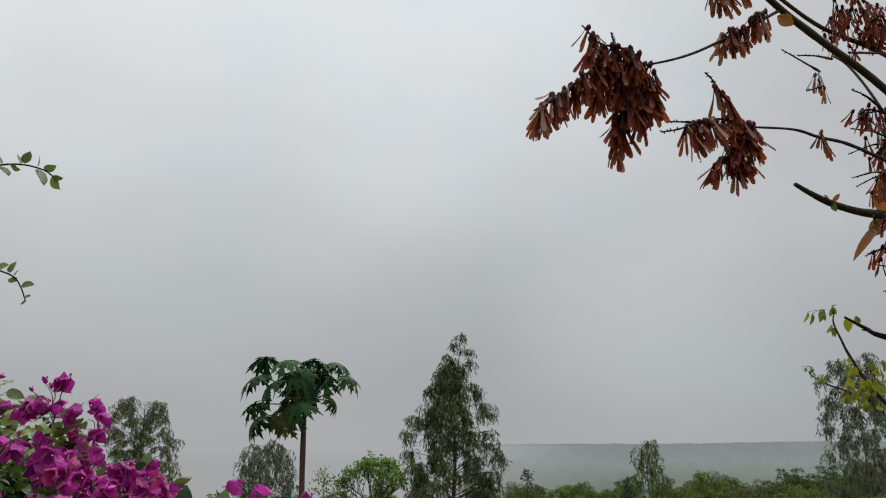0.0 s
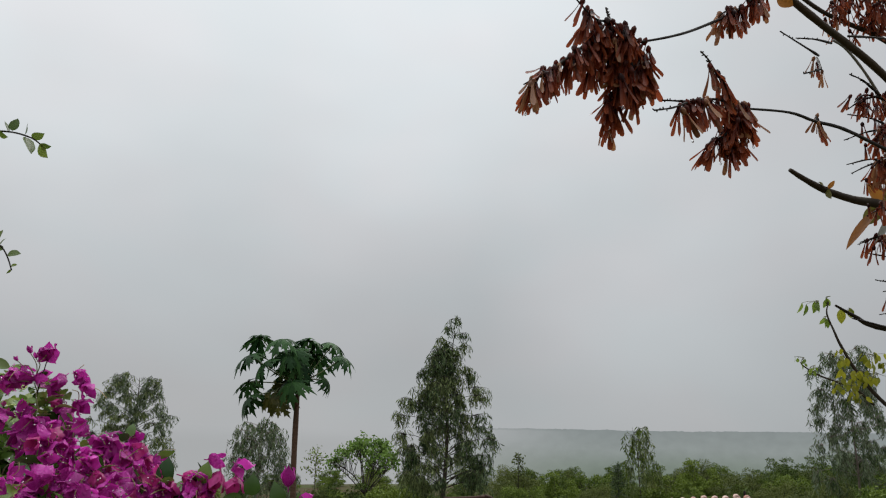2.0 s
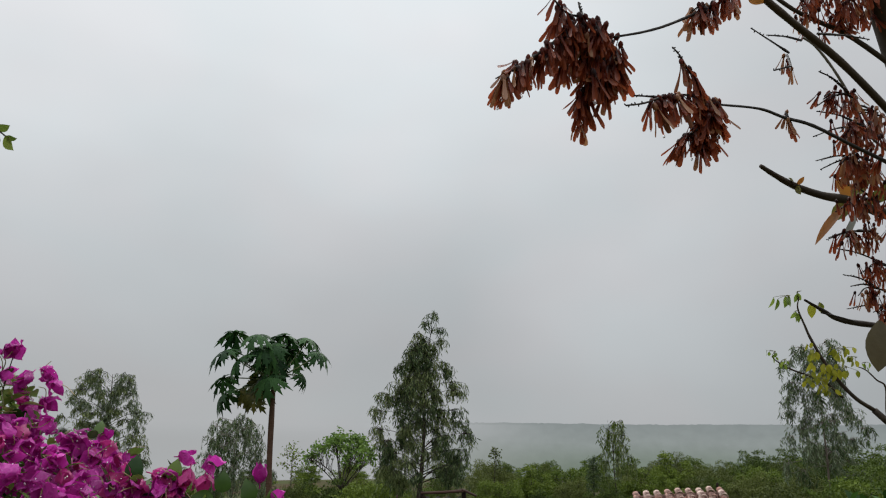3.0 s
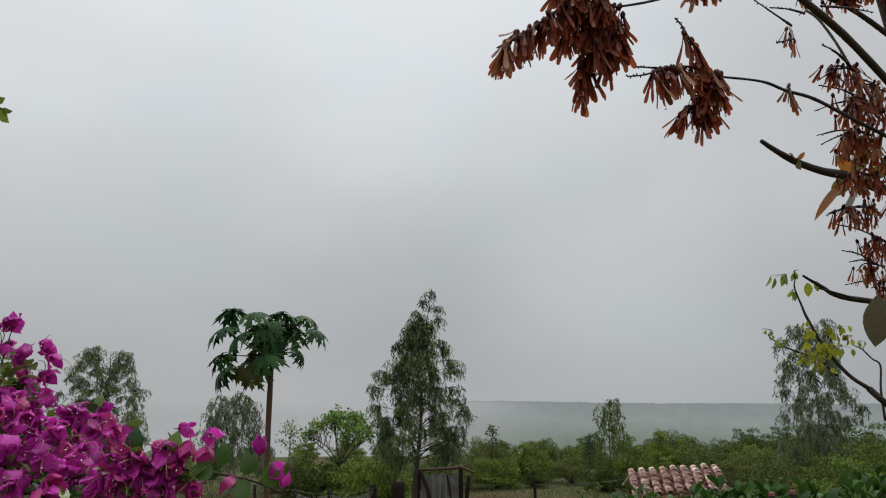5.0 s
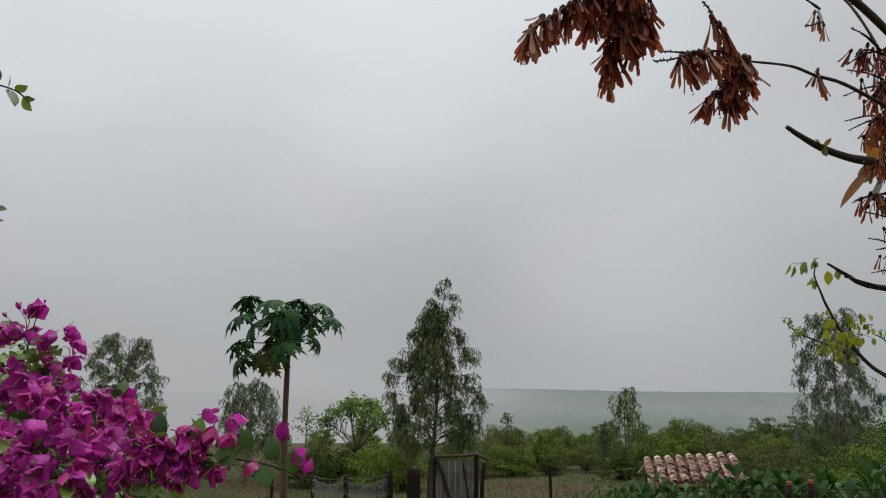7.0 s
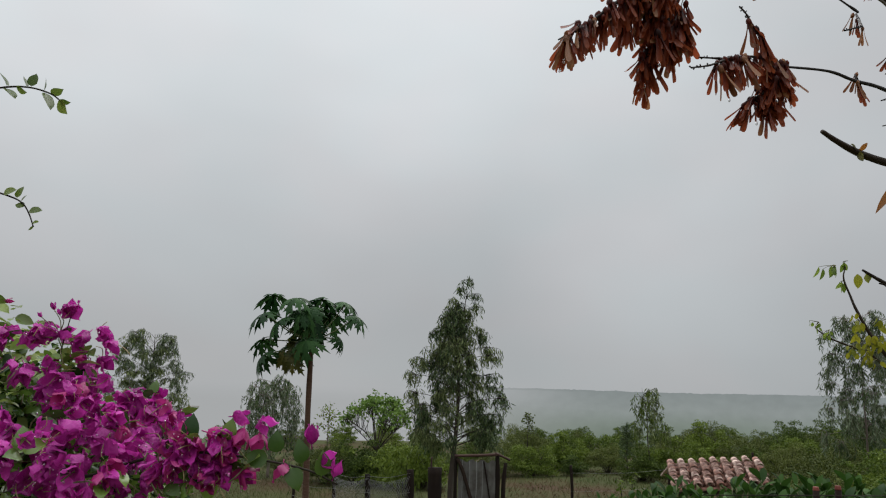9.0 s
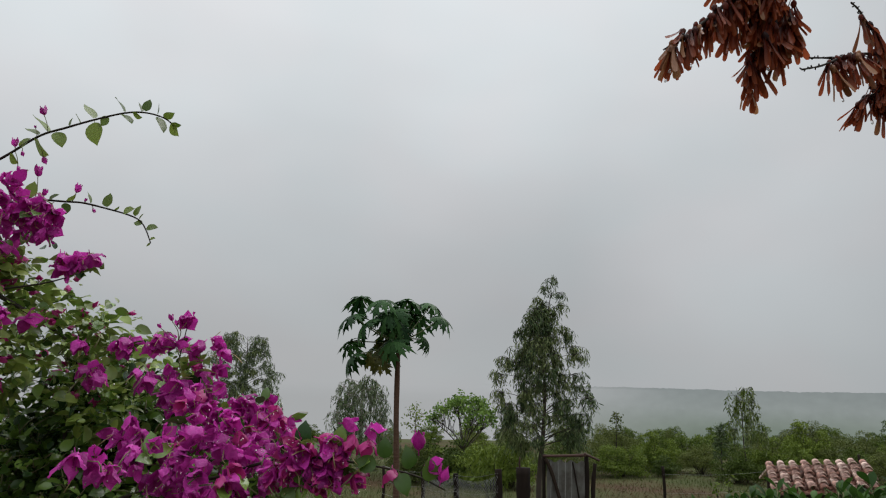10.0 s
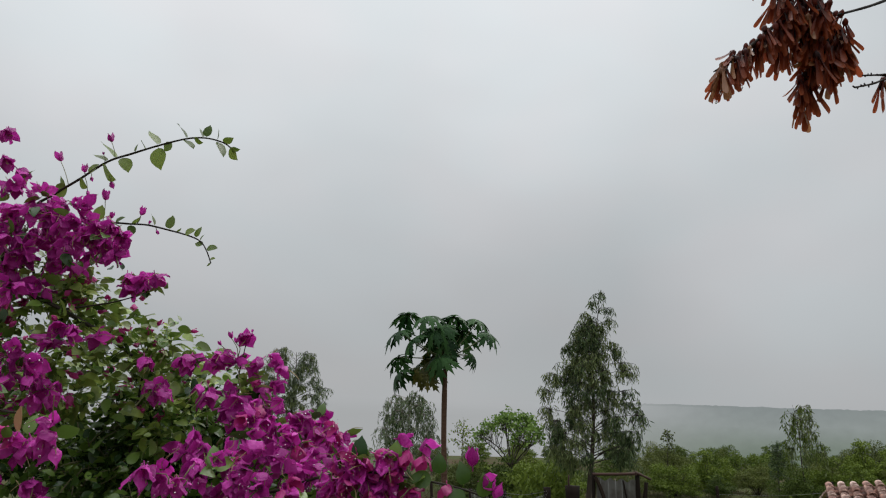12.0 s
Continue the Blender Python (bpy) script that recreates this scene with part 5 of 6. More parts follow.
    # leaves
    def tree_leaf(p, d, ln, wd, mat, label, twist=0.0, curl=0.15, face=(0, -1, 0.2)):
        me = mesh_of("leaf", blade(ln, wd, 7, 0.35, curl, 0.5), mat)
        part("leaf", me, None, t, label).matrix_basis = placed(p, d, 1.0, twist, rng, face)

    tree_leaf((1.19, 2.14, 3.085), Vector((-0.085, 0.04, -0.095)), 0.135, 0.027, M_ORANGE, "long orange leaf", 0.7)
    tree_leaf((1.21, 2.14, 3.085), Vector((-0.05, -0.02, -0.11)), 0.13, 0.04, M_PALELEAF, "pale leaf underside", -0.9)
    tree_leaf((1.2, 2.15, 3.09), Vector((-0.045, 0.03, -0.05)), 0.065, 0.04, M_YOLEAF, "olive leaf", 0.2)
    tree_leaf((1.21, 2.16, 3.10), Vector((0.04, -0.03, 0.09)), 0.10, 0.05, M_YOLEAF, "olive leaf", 0.4)
    tree_leaf((1.2, 2.15, 3.10), Vector((-0.05, -0.04, 0.03)), 0.07, 0.04, M_ORANGE, "orange leaf", -0.4)
    tree_leaf((1.24, 2.17, 3.09), Vector((0.09, -0.05, 0.05)), 0.12, 0.05, M_YOLEAF, "olive leaf", 0.9)
    tree_leaf((1.005, 2.045, 3.092), Vector((0.03, -0.02, 0.03)), 0.027, 0.012, M_ORANGE, "small orange leaf", 0.4)
    tree_leaf((1.0, 2.045, 3.092), Vector((-0.02, -0.02, 0.015)), 0.028, 0.014, M_YOLEAF, "small olive leaf", 0.4)
    tree_leaf((1.005, 2.04, 3.09), Vector((0.0, -0.01, -0.04)), 0.026, 0.017, M_YOLEAF, "small olive leaf", 1.2)
    tree_leaf((0.698, 1.575, 3.30), Vector((0.03, -0.01, -0.03)), 0.034, 0.024, M_ORANGE, "yellow orange leaf", 0.8)
    tree_leaf((1.14, 2.0, 2.755), Vector((-0.012, 0, -0.1)), 0.115, 0.062, M_BROWNLEAF, "large dull brown-green leaf", 0.3)
    # rain drops at the tips of some wings
    v, f = [], []
    for r, z in ((0.0004, 0.004), (0.0018, 0.001), (0.0023, -0.0015), (0.0014, -0.0037), (0.0003, -0.0043)):
        v += [(r * math.cos(k * 1.047), r * math.sin(k * 1.047), z) for k in range(6)]
    for i in range(4):
        f += [(i * 6 + k, i * 6 + (k + 1) % 6, i * 6 + 6 + (k + 1) % 6, i * 6 + 6 + k) for k in range(6)]
    bead = mesh_of("drop", (v, f), M_DROP)
    hung.sort(key=lambda q: q.z)
    for q in hung[10:170:9]:
        part("drop", bead, None, t, "clear rain drop").matrix_basis = Matrix.Translation(q)


build_fruit_tree()


# ---- bougainvillea ----
def pointed_leaf(ln, wd, fold=0.2, curl=0.15, stalk=0.007):
    """An oval bougainvillea leaf along +y with a drawn-out point and a folded midrib."""
    v, f = [], []
    rows = ((0.0, 0.15), (0.08, 0.60), (0.22, 0.93), (0.42, 1.0), (0.62, 0.86), (0.79, 0.54), (0.90, 0.22), (1.0, 0.01))
    for s, w in rows:
        x, y, z = w * wd / 2, stalk + s * ln, -curl * ln * s * s
        v += [(-x, y, z + fold * x + 0.0008 * math.sin(11 * s)), (0, y, z), (x, y, z + fold * x - 0.0008 * math.sin(9 * s))]
    for i in range(len(rows) - 1):
        a, b = 3 * i, 3 * i + 3
        f += [(a, a + 1, b + 1, b), (a + 1, a + 2, b + 2, b + 1)]
    k = len(v)
    v += [(-0.0007, 0, 0), (0.0007, 0, 0), (0.0007, stalk + 0.002, 0.0), (-0.0007, stalk + 0.002, 0.0)]
    f.append((k, k + 1, k + 2, k + 3))
    return v, f


def bract(ln, wd, seed):
    """One papery bract along +y: oval with a drawn-out point, arched, its edges turned in, crinkled."""
    v, f = [], []
    rows = (0.0, 0.12, 0.28, 0.46, 0.64, 0.80, 0.91, 1.0)
    width = (0.20, 0.72, 0.98, 1.0, 0.80, 0.48, 0.20, 0.01)
    for s, w in zip(rows, width):
        for c in (-1.0, -0.5, 0.0, 0.5, 1.0):
            x = c * w * wd / 2
            z = 0.13 * ln * math.sin(math.pi * s * 0.8) - 0.07 * wd * w * c * c + 0.0036 * c * math.sin(7 * s + seed) + 0.0020 * math.sin(12 * s + 4 * c + seed)
            z += 0.0018 if c in (-0.5, 0.5) else 0.0
            v.append((x, s * ln, z))
    for i in range(len(rows) - 1):
        for k in range(4):
            a = 5 * i + k
            f.append((a, a + 1, a + 6, a + 5))
    return v, f


def bract_flower(seed, closed=0.0):
    """Three papery pointed bracts round a small tube; the flower opens along +y."""
    rng = random.Random(seed)
    pieces = [tube([(0, -0.012, 0), (0, 0.0, 0), (0, 0.018, 0)], 0.0012, 0.0016, 5, 1)]
    for k in range(3):
        a = k * 2.094 + rng.uniform(-0.25, 0.25)
        v, f = bract(rng.uniform(0.040, 0.050), rng.uniform(0.033, 0.042) * (1 - 0.35 * closed), seed * 1.7 + k * 2.3)
        tilt = radians(rng.uniform(12, 62) * (1 - closed))
        m = Matrix.Rotation(a, 4, "Y") @ Matrix.Translation((0, 0, 0.002)) @ Matrix.Rotation(tilt, 4, "X")
        pieces.append(([m @ Vector(p) for p in v], f))
    return joined(pieces)


# the two arching shoots; their leaves: share along the shoot, angle, length in millimetres, how far the face is turned to the path; buds: the same with a size
UPPER_SHOOT = [(-1.551, 2.1, 3.004), (-1.478, 2.1, 3.059), (-1.403, 2.1, 3.103), (-1.32, 2.1, 3.154), (-1.243, 2.1, 3.177), (-1.166, 2.1, 3.198), (-1.08, 2.1, 3.216), (-1.02, 2.1, 3.216), (-0.967, 2.1, 3.201), (-0.936, 2.1, 3.18)]
LOWER_SHOOT = [(-1.428, 2.2, 2.999), (-1.376, 2.2, 3.002), (-1.288, 2.2, 2.996), (-1.232, 2.2, 2.992), (-1.161, 2.2, 2.976), (-1.097, 2.2, 2.959), (-1.059, 2.2, 2.942), (-1.037, 2.2, 2.914), (-1.02, 2.2, 2.879)]
UPPER_LEAVES = [(0.21, -147, 55, 0.9), (0.2, 131, 40, 0.5), (0.26, -42, 41, 0.6), (0.31, 48, 42, 0.5), (0.41, 148, 52, 0.45), (0.44, 131, 75, 0.3), (0.38, -44, 71, 0.3), (0.48, -59, 52, 0.95), (0.54, 84, 27, 0.3), (0.59, 120, 34, 0.12), (0.64, -79, 70, 0.8), (0.64, 122, 56, 0.6), (0.71, -133, 36, 0.8), (0.77, 120, 58, 0.3), (0.76, -37, 45, 0.5), (0.8, -28, 32, 0.4), (0.85, 107, 32, 0.5), (0.86, 81, 39, 0.75), (0.91, 84, 33, 0.12), (0.91, -57, 53, 0.6), (0.94, 17, 34, 0.7), (0.98, -58, 45, 0.5), (0.99, -14, 26, 0.5)]
LOWER_LEAVES = [(0.06, 85, 54, 0.8), (0.19, 38, 33, 0.4), (0.31, -81, 35, 0.9), (0.31, 37, 33, 0.4), (0.48, 102, 38, 0.3), (0.6, 91, 46, 0.7), (0.7, 21, 36, 0.55), (0.79, 77, 37, 0.5), (0.83, 61, 21, 0.15), (0.87, 168, 27, 0.8), (0.9, 9, 35, 0.6), (0.97, 14, 17, 0.5), (0.99, -126, 16, 0.5), (0.64, 32, 19, 0.4)]
UPPER_BUDS = [(0.21, 117, 110, 0.0252), (0.44, 110, 76, 0.021), (0.32, -69, 26, 0.0112), (0.29, 99, 31, 0.0196), (0.39, -63, 79, 0.0168), (0.29, -70, 60, 0.0126), (0.39, 105, 34, 0.007)]
LOWER_BUDS = [(0.1, 91, 94, 0.0252), (0.35, 70, 50, 0.021), (0.15, 77, 29, 0.0168), (0.48, -55, 26, 0.0112), (0.43, 65, 13, 0.0084)]


def build_bougainvillea():
    base = gh(-1.35, 2.15)
    t = thing("bougainvillea", base, "large bougainvillea in full magenta bloom, wet with rain", "shrub")
    rng = random.Random(71)
    b = Vector(base)
    stems = []
    for c, r0, r1 in (
            ([b - Vector((0, 0, 0.08)), (-1.4, 2.15, 1.6), (-1.6, 2.12, 2.35), (-1.61, 2.1, 2.835)], 0.02, 0.007),
            ([(-1.61, 2.1, 2.82), *UPPER_SHOOT], 0.0042, 0.0018),
            ([(-1.6, 2.14, 2.6), (-1.52, 2.18, 2.9), *LOWER_SHOOT], 0.0038, 0.0016),
            ([(-1.61, 2.1, 2.82), (-1.509, 2.1, 2.771), (-1.38, 2.1, 2.72), (-1.263, 2.1, 2.666), (-1.15, 2.1, 2.6)], 0.009, 0.004),
            ([b, (-1.25, 2.1, 1.5), (-1.15, 2.1, 2.0), (-0.98, 2.05, 2.22)], 0.016, 0.008),
            ([(-0.98, 2.05, 2.22), (-0.8, 1.98, 2.28), (-0.65, 1.93, 2.31), (-0.55, 1.9, 2.345), (-0.441, 1.87, 2.366), (-0.307, 1.87, 2.356), (-0.212, 1.87, 2.34), (-0.15, 1.87, 2.315)], 0.0045, 0.0016),
            ([b, (-1.1, 2.2, 1.6), (-0.95, 2.2, 2.2), (-0.9, 2.16, 2.45), (-0.865, 2.15, 2.652)], 0.006, 0.0012),
            ([b, (-1.5, 2.0, 1.6), (-1.55, 1.9, 2.2), (-1.4, 1.8, 2.45), (-1.1, 1.65, 2.46)], 0.013, 0.002),
            ([b, (-1.2, 2.2, 1.7), (-1.2, 2.2, 2.3), (-1.15, 2.15, 2.68)], 0.012, 0.002),
            ([(-1.61, 2.1, 2.66), (-1.709, 2.08, 2.847), (-1.455, 2.02, 2.765), (-1.331, 2.02, 2.718), (-1.218, 2.04, 2.661), (-1.157, 2.08, 2.613)], 0.0075, 0.003),
            ([(-1.331, 2.02, 2.718), (-1.186, 2.0, 2.733), (-1.101, 1.98, 2.747)], 0.003, 0.0014),
            ([(-1.6, 2.1, 2.78), (-1.55, 2.04, 2.879), (-1.454, 2.03, 2.838), (-1.425, 2.03, 2.745)], 0.006, 0.003)):
        stems.append(part("stem", tube(c, r0, r1, 7, 5, 0.12, rng), M_BSTEM, t))
    open_f = [mesh_of("flower", bract_flower(200 + i, 0.12 + 0.09 * i), M_BRACT) for i in range(6)]
    red_f = [mesh_of("flower", bract_flower(220 + i, 0.4), M_BRACT_RED) for i in range(2)]
    bud_f = [mesh_of("flower", bract_flower(230 + i, 0.85), M_BRACT) for i in range(2)]
    leaf_m = [mesh_of("leaf", pointed_leaf(ln, wd, 0.22, cu), M_BLEAF) for ln, wd, cu in ((0.052, 0.036, 0.12), (0.046, 0.036, 0.3), (0.058, 0.038, 0.22))]
    shoot_m = [mesh_of("leaf", pointed_leaf(0.046, wd, 0.16, cu, 0.006), M_SHOOT) for wd, cu in ((0.041, 0.06), (0.037, 0.14), (0.039, 0.1))]
    flat_leaf = pointed_leaf(0.05, 0.034, 0.22, 0.2)
    eye_side = Vector((0.55, -0.8, 0.2))
    # flower heads by shoot: x, y, z, radius
    upper = [(-1.44, 2.0, 2.94, 0.088), (-1.29, 2.0, 2.88, 0.095), (-1.2, 1.98, 2.9, 0.056), (-1.34, 2.0, 2.96, 0.061), (-1.47, 1.95, 2.85, 0.079), (-1.53, 2.0, 3.05, 0.041),
             (-1.12, 2.0, 2.77, 0.043), (-1.06, 2.0, 2.79, 0.015), (-1.43, 2.0, 3.0, 0.041), (-1.6, 1.95, 2.9, 0.06), (-1.4, 1.9, 2.73, 0.044), (-1.17, 2.0, 2.83, 0.041)]
    upper += [(-1.504, 2.05, 2.874, 0.034), (-1.399, 2.05, 2.83, 0.045), (-1.487, 2.0, 2.778, 0.034), (-1.334, 2.05, 2.855, 0.04), (-1.574, 2.0, 3.204, 0.014), (-1.568, 2.0, 3.117, 0.012), (-1.518, 2.0, 3.083, 0.02), (-1.406, 2.0, 2.756, 0.04), (-1.087, 2.0, 2.771, 0.02)]
    middle = [(-1.23, 1.9, 2.62, 0.048), (-1.25, 1.8, 2.55, 0.065), (-1.21, 1.85, 2.49, 0.049), (-0.97, 1.6, 2.41, 0.043), (-1.05, 1.6, 2.39, 0.043), (-1.26, 1.7, 2.49, 0.067),
              (-1.05, 2.0, 2.59, 0.027), (-0.97, 2.05, 2.59, 0.033), (-0.92, 2.05, 2.51, 0.036), (-1.03, 2.0, 2.51, 0.037), (-0.94, 1.9, 2.51, 0.02), (-1.17, 1.95, 2.62, 0.024)]
    spray = [(-0.868, 2.15, 2.656, 0.012), (-0.929, 2.15, 2.602, 0.03), (-0.957, 2.15, 2.586, 0.018), (-0.892, 2.15, 2.588, 0.018), (-0.804, 2.15, 2.594, 0.026), (-0.765, 2.15, 2.58, 0.02), (-0.804, 2.15, 2.525, 0.026), (-0.85, 2.15, 2.567, 0.014), (-0.775, 2.15, 2.533, 0.018)]
    mass = [(-0.87, 1.95, 2.38, 0.05), (-0.83, 2.1, 2.47, 0.057), (-0.74, 2.15, 2.44, 0.074), (-0.65, 2.15, 2.42, 0.071), (-0.76, 2.0, 2.4, 0.078), (-0.65, 2.0, 2.37, 0.078),
            (-0.58, 2.1, 2.4, 0.049), (-0.76, 1.85, 2.33, 0.071), (-0.64, 1.85, 2.32, 0.081), (-0.79, 1.7, 2.33, 0.036), (-0.81, 1.65, 2.35, 0.028), (-0.57, 1.9, 2.32, 0.064), (-0.88, 2.1, 2.5, 0.018)]
    front = [(-0.459, 1.88, 2.35, 0.046), (-0.41, 1.88, 2.363, 0.046), (-0.376, 1.88, 2.351, 0.042), (-0.432, 1.88, 2.323, 0.044), (-0.39, 1.88, 2.323, 0.042), (-0.488, 1.88, 2.331, 0.046), (-0.347, 1.88, 2.321, 0.03)]
    low = [(-0.75, 1.95, 2.2, 0.12), (-1.0, 1.95, 2.15, 0.12), (-0.5, 1.92, 2.24, 0.08), (-1.3, 1.9, 2.2, 0.12), (-0.9, 2.3, 2.3, 0.12), (-1.6, 2.1, 2.5, 0.14)]
    flowers, leaves = [], []
    for heads, per in ((upper, 0.82), (middle, 0.75), (spray, 0.8), (mass, 0.95), (front, 1.0), (low, 0.35)):
        for x, y, z, r in heads:
            c = Vector((x, y, z))
            for _ in range(max(2, int(per * (r / 0.0142) ** 2))):
                q = rand_dir(rng) * rng.uniform(0.45, 1.0) ** 0.6 * r
                p = c + Vector((q.x, q.y * 0.8, q.z))
                flowers.append((p - q.normalized() * 0.012 + Vector((0, 0, 0.018)), q.normalized() * 0.5 + rand_dir(rng) * 0.55 + eye_side * 0.3 + Vector((0, 0, -0.7))))
            for _ in range(int(per * (r / 0.022) ** 2)):
                q = rand_dir(rng) * r * rng.uniform(0.3, 0.92)
                leaves.append((c + q, q.normalized() * 0.6 + rand_dir(rng) * 0.9))
    green = [(-1.15, 2.12, 2.62, 0.123), (-1.25, 2.0, 2.57, 0.13), (-1.3, 1.95, 2.48, 0.10), (-1.22, 2.32, 2.38, 0.18), (-1.48, 2.05, 2.75, 0.111), (-1.29, 2.1, 2.73, 0.1), (-1.33, 2.32, 2.26, 0.172), (-1.05, 2.1, 2.6, 0.086),
             (-1.02, 2.1, 2.44, 0.1), (-1.48, 2.0, 2.58, 0.122), (-1.09, 2.1, 2.67, 0.046), (-0.86, 2.15, 2.53, 0.052), (-1.59, 2.0, 2.63, 0.149), (-1.53, 2.2, 2.35, 0.16), (-0.96, 2.25, 2.32, 0.11), (-1.07, 2.25, 2.26, 0.12), (-0.88, 2.16, 2.58, 0.04), (-0.82, 2.16, 2.57, 0.03)]
    green += [(-1.517, 2.12, 2.823, 0.09), (-1.35, 2.12, 2.8, 0.08), (-1.032, 2.0, 2.777, 0.018), (-1.085, 2.02, 2.785, 0.03), (-1.591, 2.1, 2.918, 0.06), (-1.339, 2.05, 2.734, 0.07)]
    young = []
    for x, y, z, r in green + [(-1.2, 2.2, 2.1, 0.3), (-0.8, 2.1, 2.1, 0.22), (-1.3, 2.15, 1.7, 0.38), (-1.55, 2.3, 2.5, 0.25), (-1.2, 2.35, 2.3, 0.25), (-0.8, 2.35, 2.25, 0.18), (-1.15, 2.4, 2.45, 0.2), (-1.45, 2.35, 2.7, 0.09), (-1.2, 2.3, 2.55, 0.16), (-1.0, 2.3, 2.42, 0.14)]:
        for k in range(int((6.4 if z > 2.45 else 12.5) * (r / 0.0235) ** 2)):
            q = rand_dir(rng) * rng.uniform(0.25, 1.05) * r
            d = q.normalized() * 0.6 + rand_dir(rng) * 0.9
            (young if z > 2.42 and rng.random() < 0.85 else leaves).append((Vector((x, y, z)) + q, Vector((d.x, d.y, d.z * 0.6 - 0.15))))
    # the arching shoots carry single leaves and buds
    for shoot, c, blades, buds in ((stems[1], UPPER_SHOOT, UPPER_LEAVES, UPPER_BUDS), (stems[2], LOWER_SHOOT, LOWER_LEAVES, LOWER_BUDS)):
        pts = curve_points(c, 10)
        far = [0.0]
        for p, q in zip(pts, pts[1:]):
            far.append(far[-1] + (q - p).length)
        spot = lambda u: pts[min(range(len(pts)), key=lambda i: abs(far[i] / far[-1] - u))]
        for i, (u, angle, ln, turn) in enumerate(blades):
            a = radians(angle)
            ob = part("leaf", shoot_m[i % 3], None, shoot)
            ob.matrix_basis = placed(spot(u), (math.cos(a), rng.uniform(-0.1, 0.1), math.sin(a)), ln / 50, math.acos(min(1, turn)) * rng.choice((-1, 1)), rng, (0.55, -0.8, -0.2))
        for i, (u, angle, ln, size) in enumerate(buds):
            a, p = radians(angle), spot(u)
            q = p + Vector((math.cos(a), 0, math.sin(a))) * max(0.004, ln / 1000 - size)
            part("stalk", tube([p, (p + q) / 2 + Vector((0.003, 0, 0)), q], 0.0011, 0.0010, 4, 2), M_GREENSTEM, shoot)
            part("flower", bud_f[i % 2], None, shoot, "closed magenta bud").matrix_basis = placed(q, q - p, size / 0.036)
    # lone flowers over the front spray
    for p, d, me, s in (((-0.366, 1.87, 2.436), (0.9, -0.2, 0.0), open_f[4], 0.85),
                        ((-0.311, 1.87, 2.429), (0.7, -0.4, -0.3), open_f[2], 0.85),
                        ((-0.342, 1.87, 2.414), (-0.1, -0.3, -1), red_f[0], 0.95),
                        ((-0.311, 1.87, 2.403), (0.1, -0.3, -1), red_f[1], 0.9),
                        ((-0.206, 1.87, 2.389), (-0.05, 0, 1), bud_f[0], 0.85),
                        ((-0.187, 1.87, 2.361), (0.7, -0.4, 0.1), open_f[5], 0.75),
                        ((-0.259, 1.87, 2.349), (0.05, -0.3, -1), red_f[1], 0.8),
                        ((-0.159, 1.87, 2.33), (0.3, -0.2, 0.9), bud_f[1], 0.75),
                        ((-0.865, 2.15, 2.652), (0.15, -0.3, 0.9), open_f[3], 0.85)):
        part("flower", me, None, t).matrix_basis = placed(p, d, s, rng.uniform(-1, 1), rng)
    for p, d in (((-0.445, 1.865, 2.385), (0.0, -0.2, 1)), ((-0.371, 1.865, 2.386), (0.1, -0.2, 1)), ((-0.274, 1.865, 2.366), (0.02, -0.3, 1)), ((-0.223, 1.865, 2.347), (0.0, -0.3, 1)), ((-0.284, 1.865, 2.357), (-1, -0.3, 0.1)), ((-0.183, 1.865, 2.325), (0.15, -0.3, 1)), ((-0.245, 1.865, 2.348), (0.5, -0.4, -0.9))):
        part("leaf", leaf_m[1], None, t).matrix_basis = placed(p, d, rng.uniform(0.85, 1.05), rng.uniform(-0.4, 0.4), rng, (0.3, -0.9, 0.2))
    # side twigs with buds on the spray
    for x, z, size, x0, z0 in ((-0.908, 2.664, 0.42, -0.885, 2.60), (-0.937, 2.645, 0.30, -0.905, 2.60), (-0.893, 2.652, 0.34, -0.885, 2.615)):
        p, q = Vector((x0, 2.15, z0)), Vector((x, 2.15, z))
        twig = part("twig", tube([p, (p + q) / 2 + Vector((0.008, 0, 0.004)), q], 0.0014, 0.0009, 5, 3), M_GREENSTEM, t)
        part("flower", bud_f[0], None, twig, "closed magenta bud").matrix_basis = placed(q, q - p, size)
    near = lambda q: (q[0] - Vector((0.05, 0.35, 2.5))).length
    flowers.sort(key=near)
    leaves.sort(key=near)
    for i, (p, d) in enumerate(flowers[:290]):
        me = rng.choice(red_f) if rng.random() < (0.42 if p.x > -0.52 else 0.12) else rng.choice(open_f)
        part("flower", me, None, t).matrix_basis = placed(p, d, rng.uniform(0.68, 1.04), rng.uniform(-1, 1), rng)
    for k in range(3):
        part("blossom", spread_out(bract_flower(240 + k, 0.2 + 0.15 * k), [placed(p, d, rng.uniform(0.66, 1.02), rng.uniform(-1, 1), rng) for p, d in flowers[290 + k::3]]), M_BRACT, t, kind="stuff")
    for i, (p, d) in enumerate(leaves[:260]):
        part("leaf", rng.choice(leaf_m), None, t).matrix_basis = placed(p, d, rng.uniform(0.55, 1.0), rng.uniform(-1, 1), rng)
    part("foliage", spread_out(flat_leaf, [placed(p, d, rng.uniform(0.4, 0.85), rng.uniform(-1, 1), rng) for p, d in leaves[260:]]), M_BLEAF, t, kind="stuff")
    buds = [(p + Vector((0, -0.02, 0.01)), d) for p, d in young[::13] if p.z > 2.45]
    part("bud_mass", spread_out(bract_flower(233, 0.85), [placed(p, d, rng.uniform(0.4, 0.7), rng.uniform(-1, 1), rng) for p, d in buds]), M_BRACT_RED, t, "small closed pink buds", kind="stuff")
    curls = []
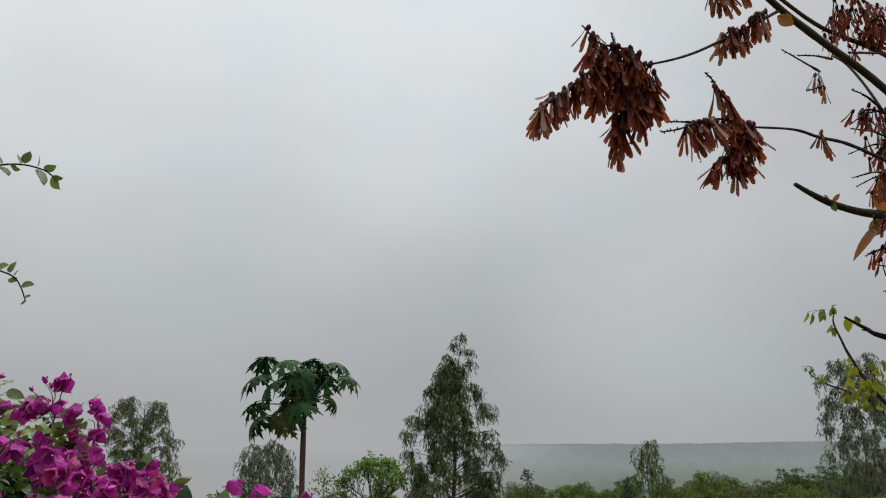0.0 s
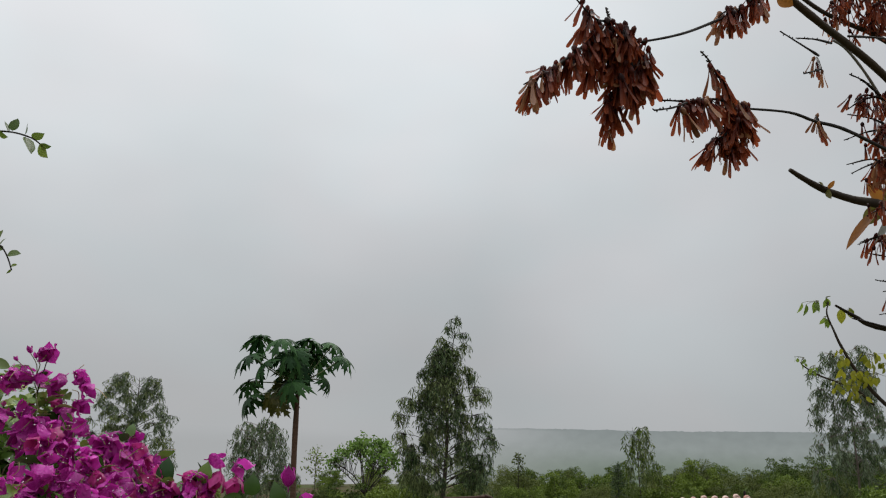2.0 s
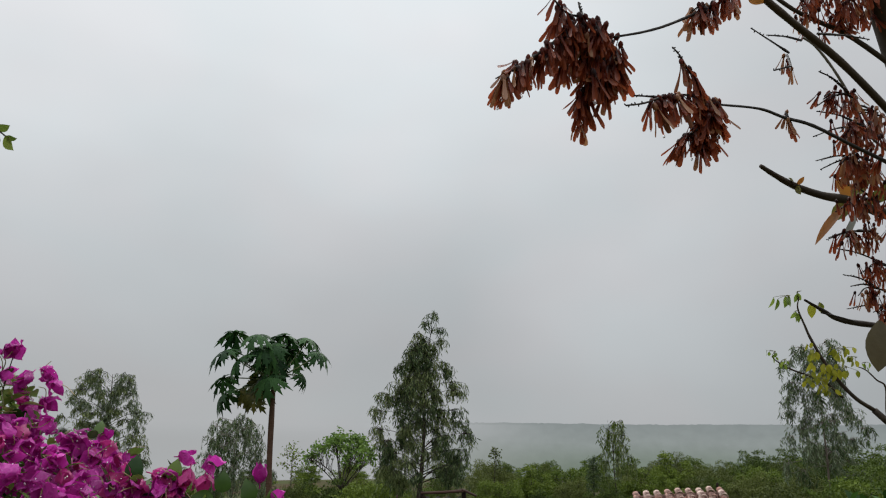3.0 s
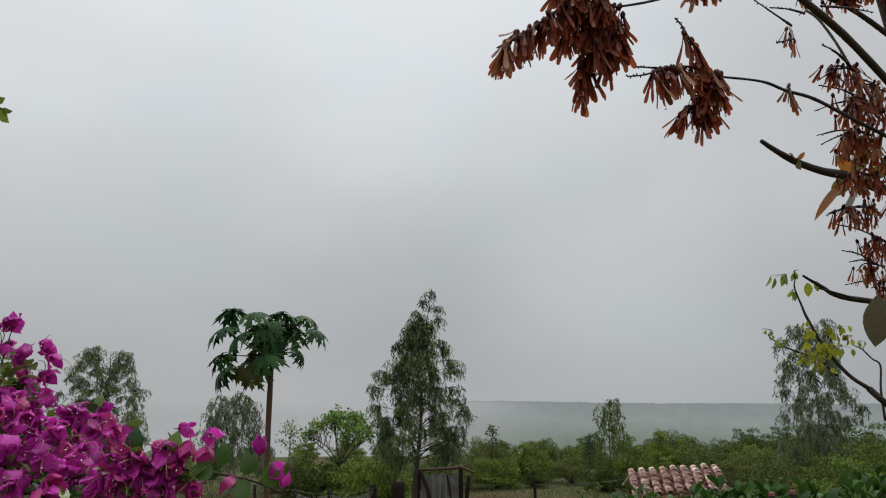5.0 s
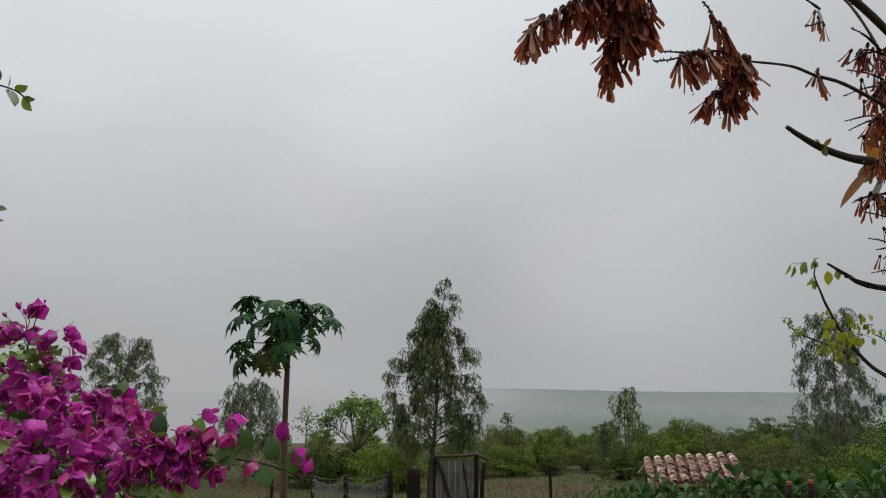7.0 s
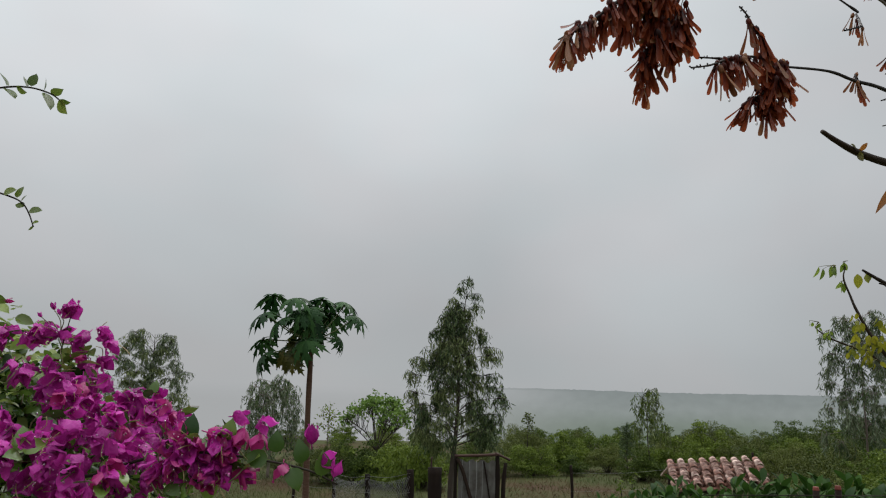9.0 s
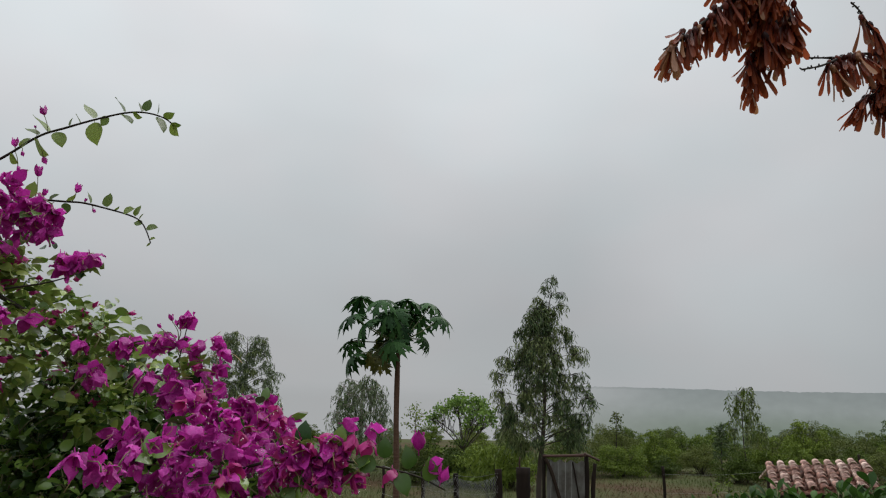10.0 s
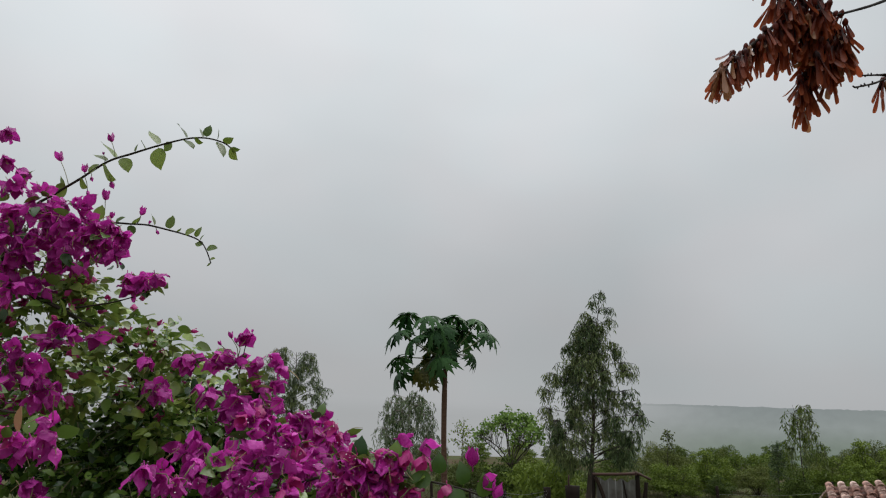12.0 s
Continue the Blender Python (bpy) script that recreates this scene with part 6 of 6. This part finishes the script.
    for p, d in flowers:
        d = Vector(d).normalized()
        e = p + d * rng.uniform(0.02, 0.05) + Vector((rng.gauss(0, 0.014), rng.gauss(-0.006, 0.008), rng.gauss(0.004, 0.012)))
        curls.append(tube([p, (p + e) / 2 + Vector((rng.gauss(0, 0.008), 0, rng.gauss(0, 0.008))), e], 0.0011, 0.0008, 4, 3))
    v, f = [], []
    for r, z in ((0.0003, 0.0022), (0.0015, 0.0014), (0.0019, -0.0003), (0.0013, -0.0017), (0.0003, -0.0022)):
        v += [(r * math.cos(k * 1.047), r * math.sin(k * 1.047), z) for k in range(6)]
    for i in range(4):
        f += [(i * 6 + k, i * 6 + (k + 1) % 6, i * 6 + 6 + (k + 1) % 6, i * 6 + 6 + k) for k in range(6)]
    wet = []
    for p, d in flowers[:420]:
        d = Vector(d).normalized()
        for _ in range(2):
            q = p + d * rng.uniform(0.015, 0.045) + Vector((rng.gauss(0, 0.012), -0.012 - abs(rng.gauss(0, 0.006)), rng.gauss(0, 0.01)))
            wet.append(Matrix.Translation(q) @ Matrix.Scale(rng.uniform(0.5, 1.1), 4))
    part("rain_drop", spread_out((v, f), wet), M_DROP, t, "clear rain drops on the bracts", kind="stuff")
    part("flower_tube", joined(curls), M_TUBE, t, "thin pale green flower tubes", kind="stuff")
    part("leaf", mesh_of("leaf", blade(0.055, 0.018, 5, 0.5, 0.2, 0.5), M_TAN), None, t, "hanging tan dead leaf").matrix_basis = placed((-1.07, 1.62, 2.475), (-0.1, 0, -1), 1.0, 0.2, rng, (0.3, -1, 0))
    part("young_foliage", spread_out(flat_leaf, [placed(p, Vector((d.x, d.y, d.z * 0.9)), 0.26 + 0.75 * rng.random() ** 1.6, rng.uniform(-1.2, 1.2), rng) for p, d in young]), M_YOUNG, t, "yellow-green young leaves", kind="stuff")
    twigs = []
    for p, d in leaves[::5] + flowers[::6]:
        e = p + Vector((rng.gauss(0, 0.03), rng.gauss(0, 0.03), -rng.uniform(0.01, 0.05)))
        twigs.append(tube([e, (p + e) / 2 + Vector((rng.gauss(0, 0.01), 0, 0.01)), p], 0.0018, 0.0009, 4, 2))
    part("twig_mass", joined(twigs), M_GREENSTEM, t, kind="stuff")


build_bougainvillea()


# ---- field grass ----
def build_grass():
    rng = random.Random(88)
    for mat, n, lab, lim, name in ((M_GRASS, 18000, "short green field grass", 0.0, "grass"), (M_DRY, 24000, "dry brown weeds in the field", 0.25, "dry_grass")):
        ms = []
        while len(ms) < n:
            y = rng.uniform(12.5, 29)
            x = rng.uniform(-0.42 * y, 0.55 * y)
            q = noise.noise(Vector((x * 0.22, y * 0.22, 4)))
            if (q > -0.12) != (name == "dry_grass") and rng.random() < 0.75:
                continue
            p = Vector(gh(x, y)) - Vector((0, 0, 0.01))
            flat = 0.35 if name == "dry_grass" else 1.0
            ms.append(placed(p, (rng.gauss(0, 0.4 / flat), rng.gauss(0, 0.4 / flat), 1), rng.uniform(0.05, 0.16), rng.uniform(-1.5, 1.5), rng, (0, -1, 0)))
        ob = new(name, mesh_of(name, spread_out(([(-0.04, 0, 0), (0.04, 0, 0), (0.03, 0.6, -0.06), (0, 1.0, -0.25), (-0.03, 0.6, -0.06)], [(0, 1, 2, 4), (4, 2, 3)]), ms), mat))
        tagged(ob, lab, "grass", kind="stuff")


build_grass()
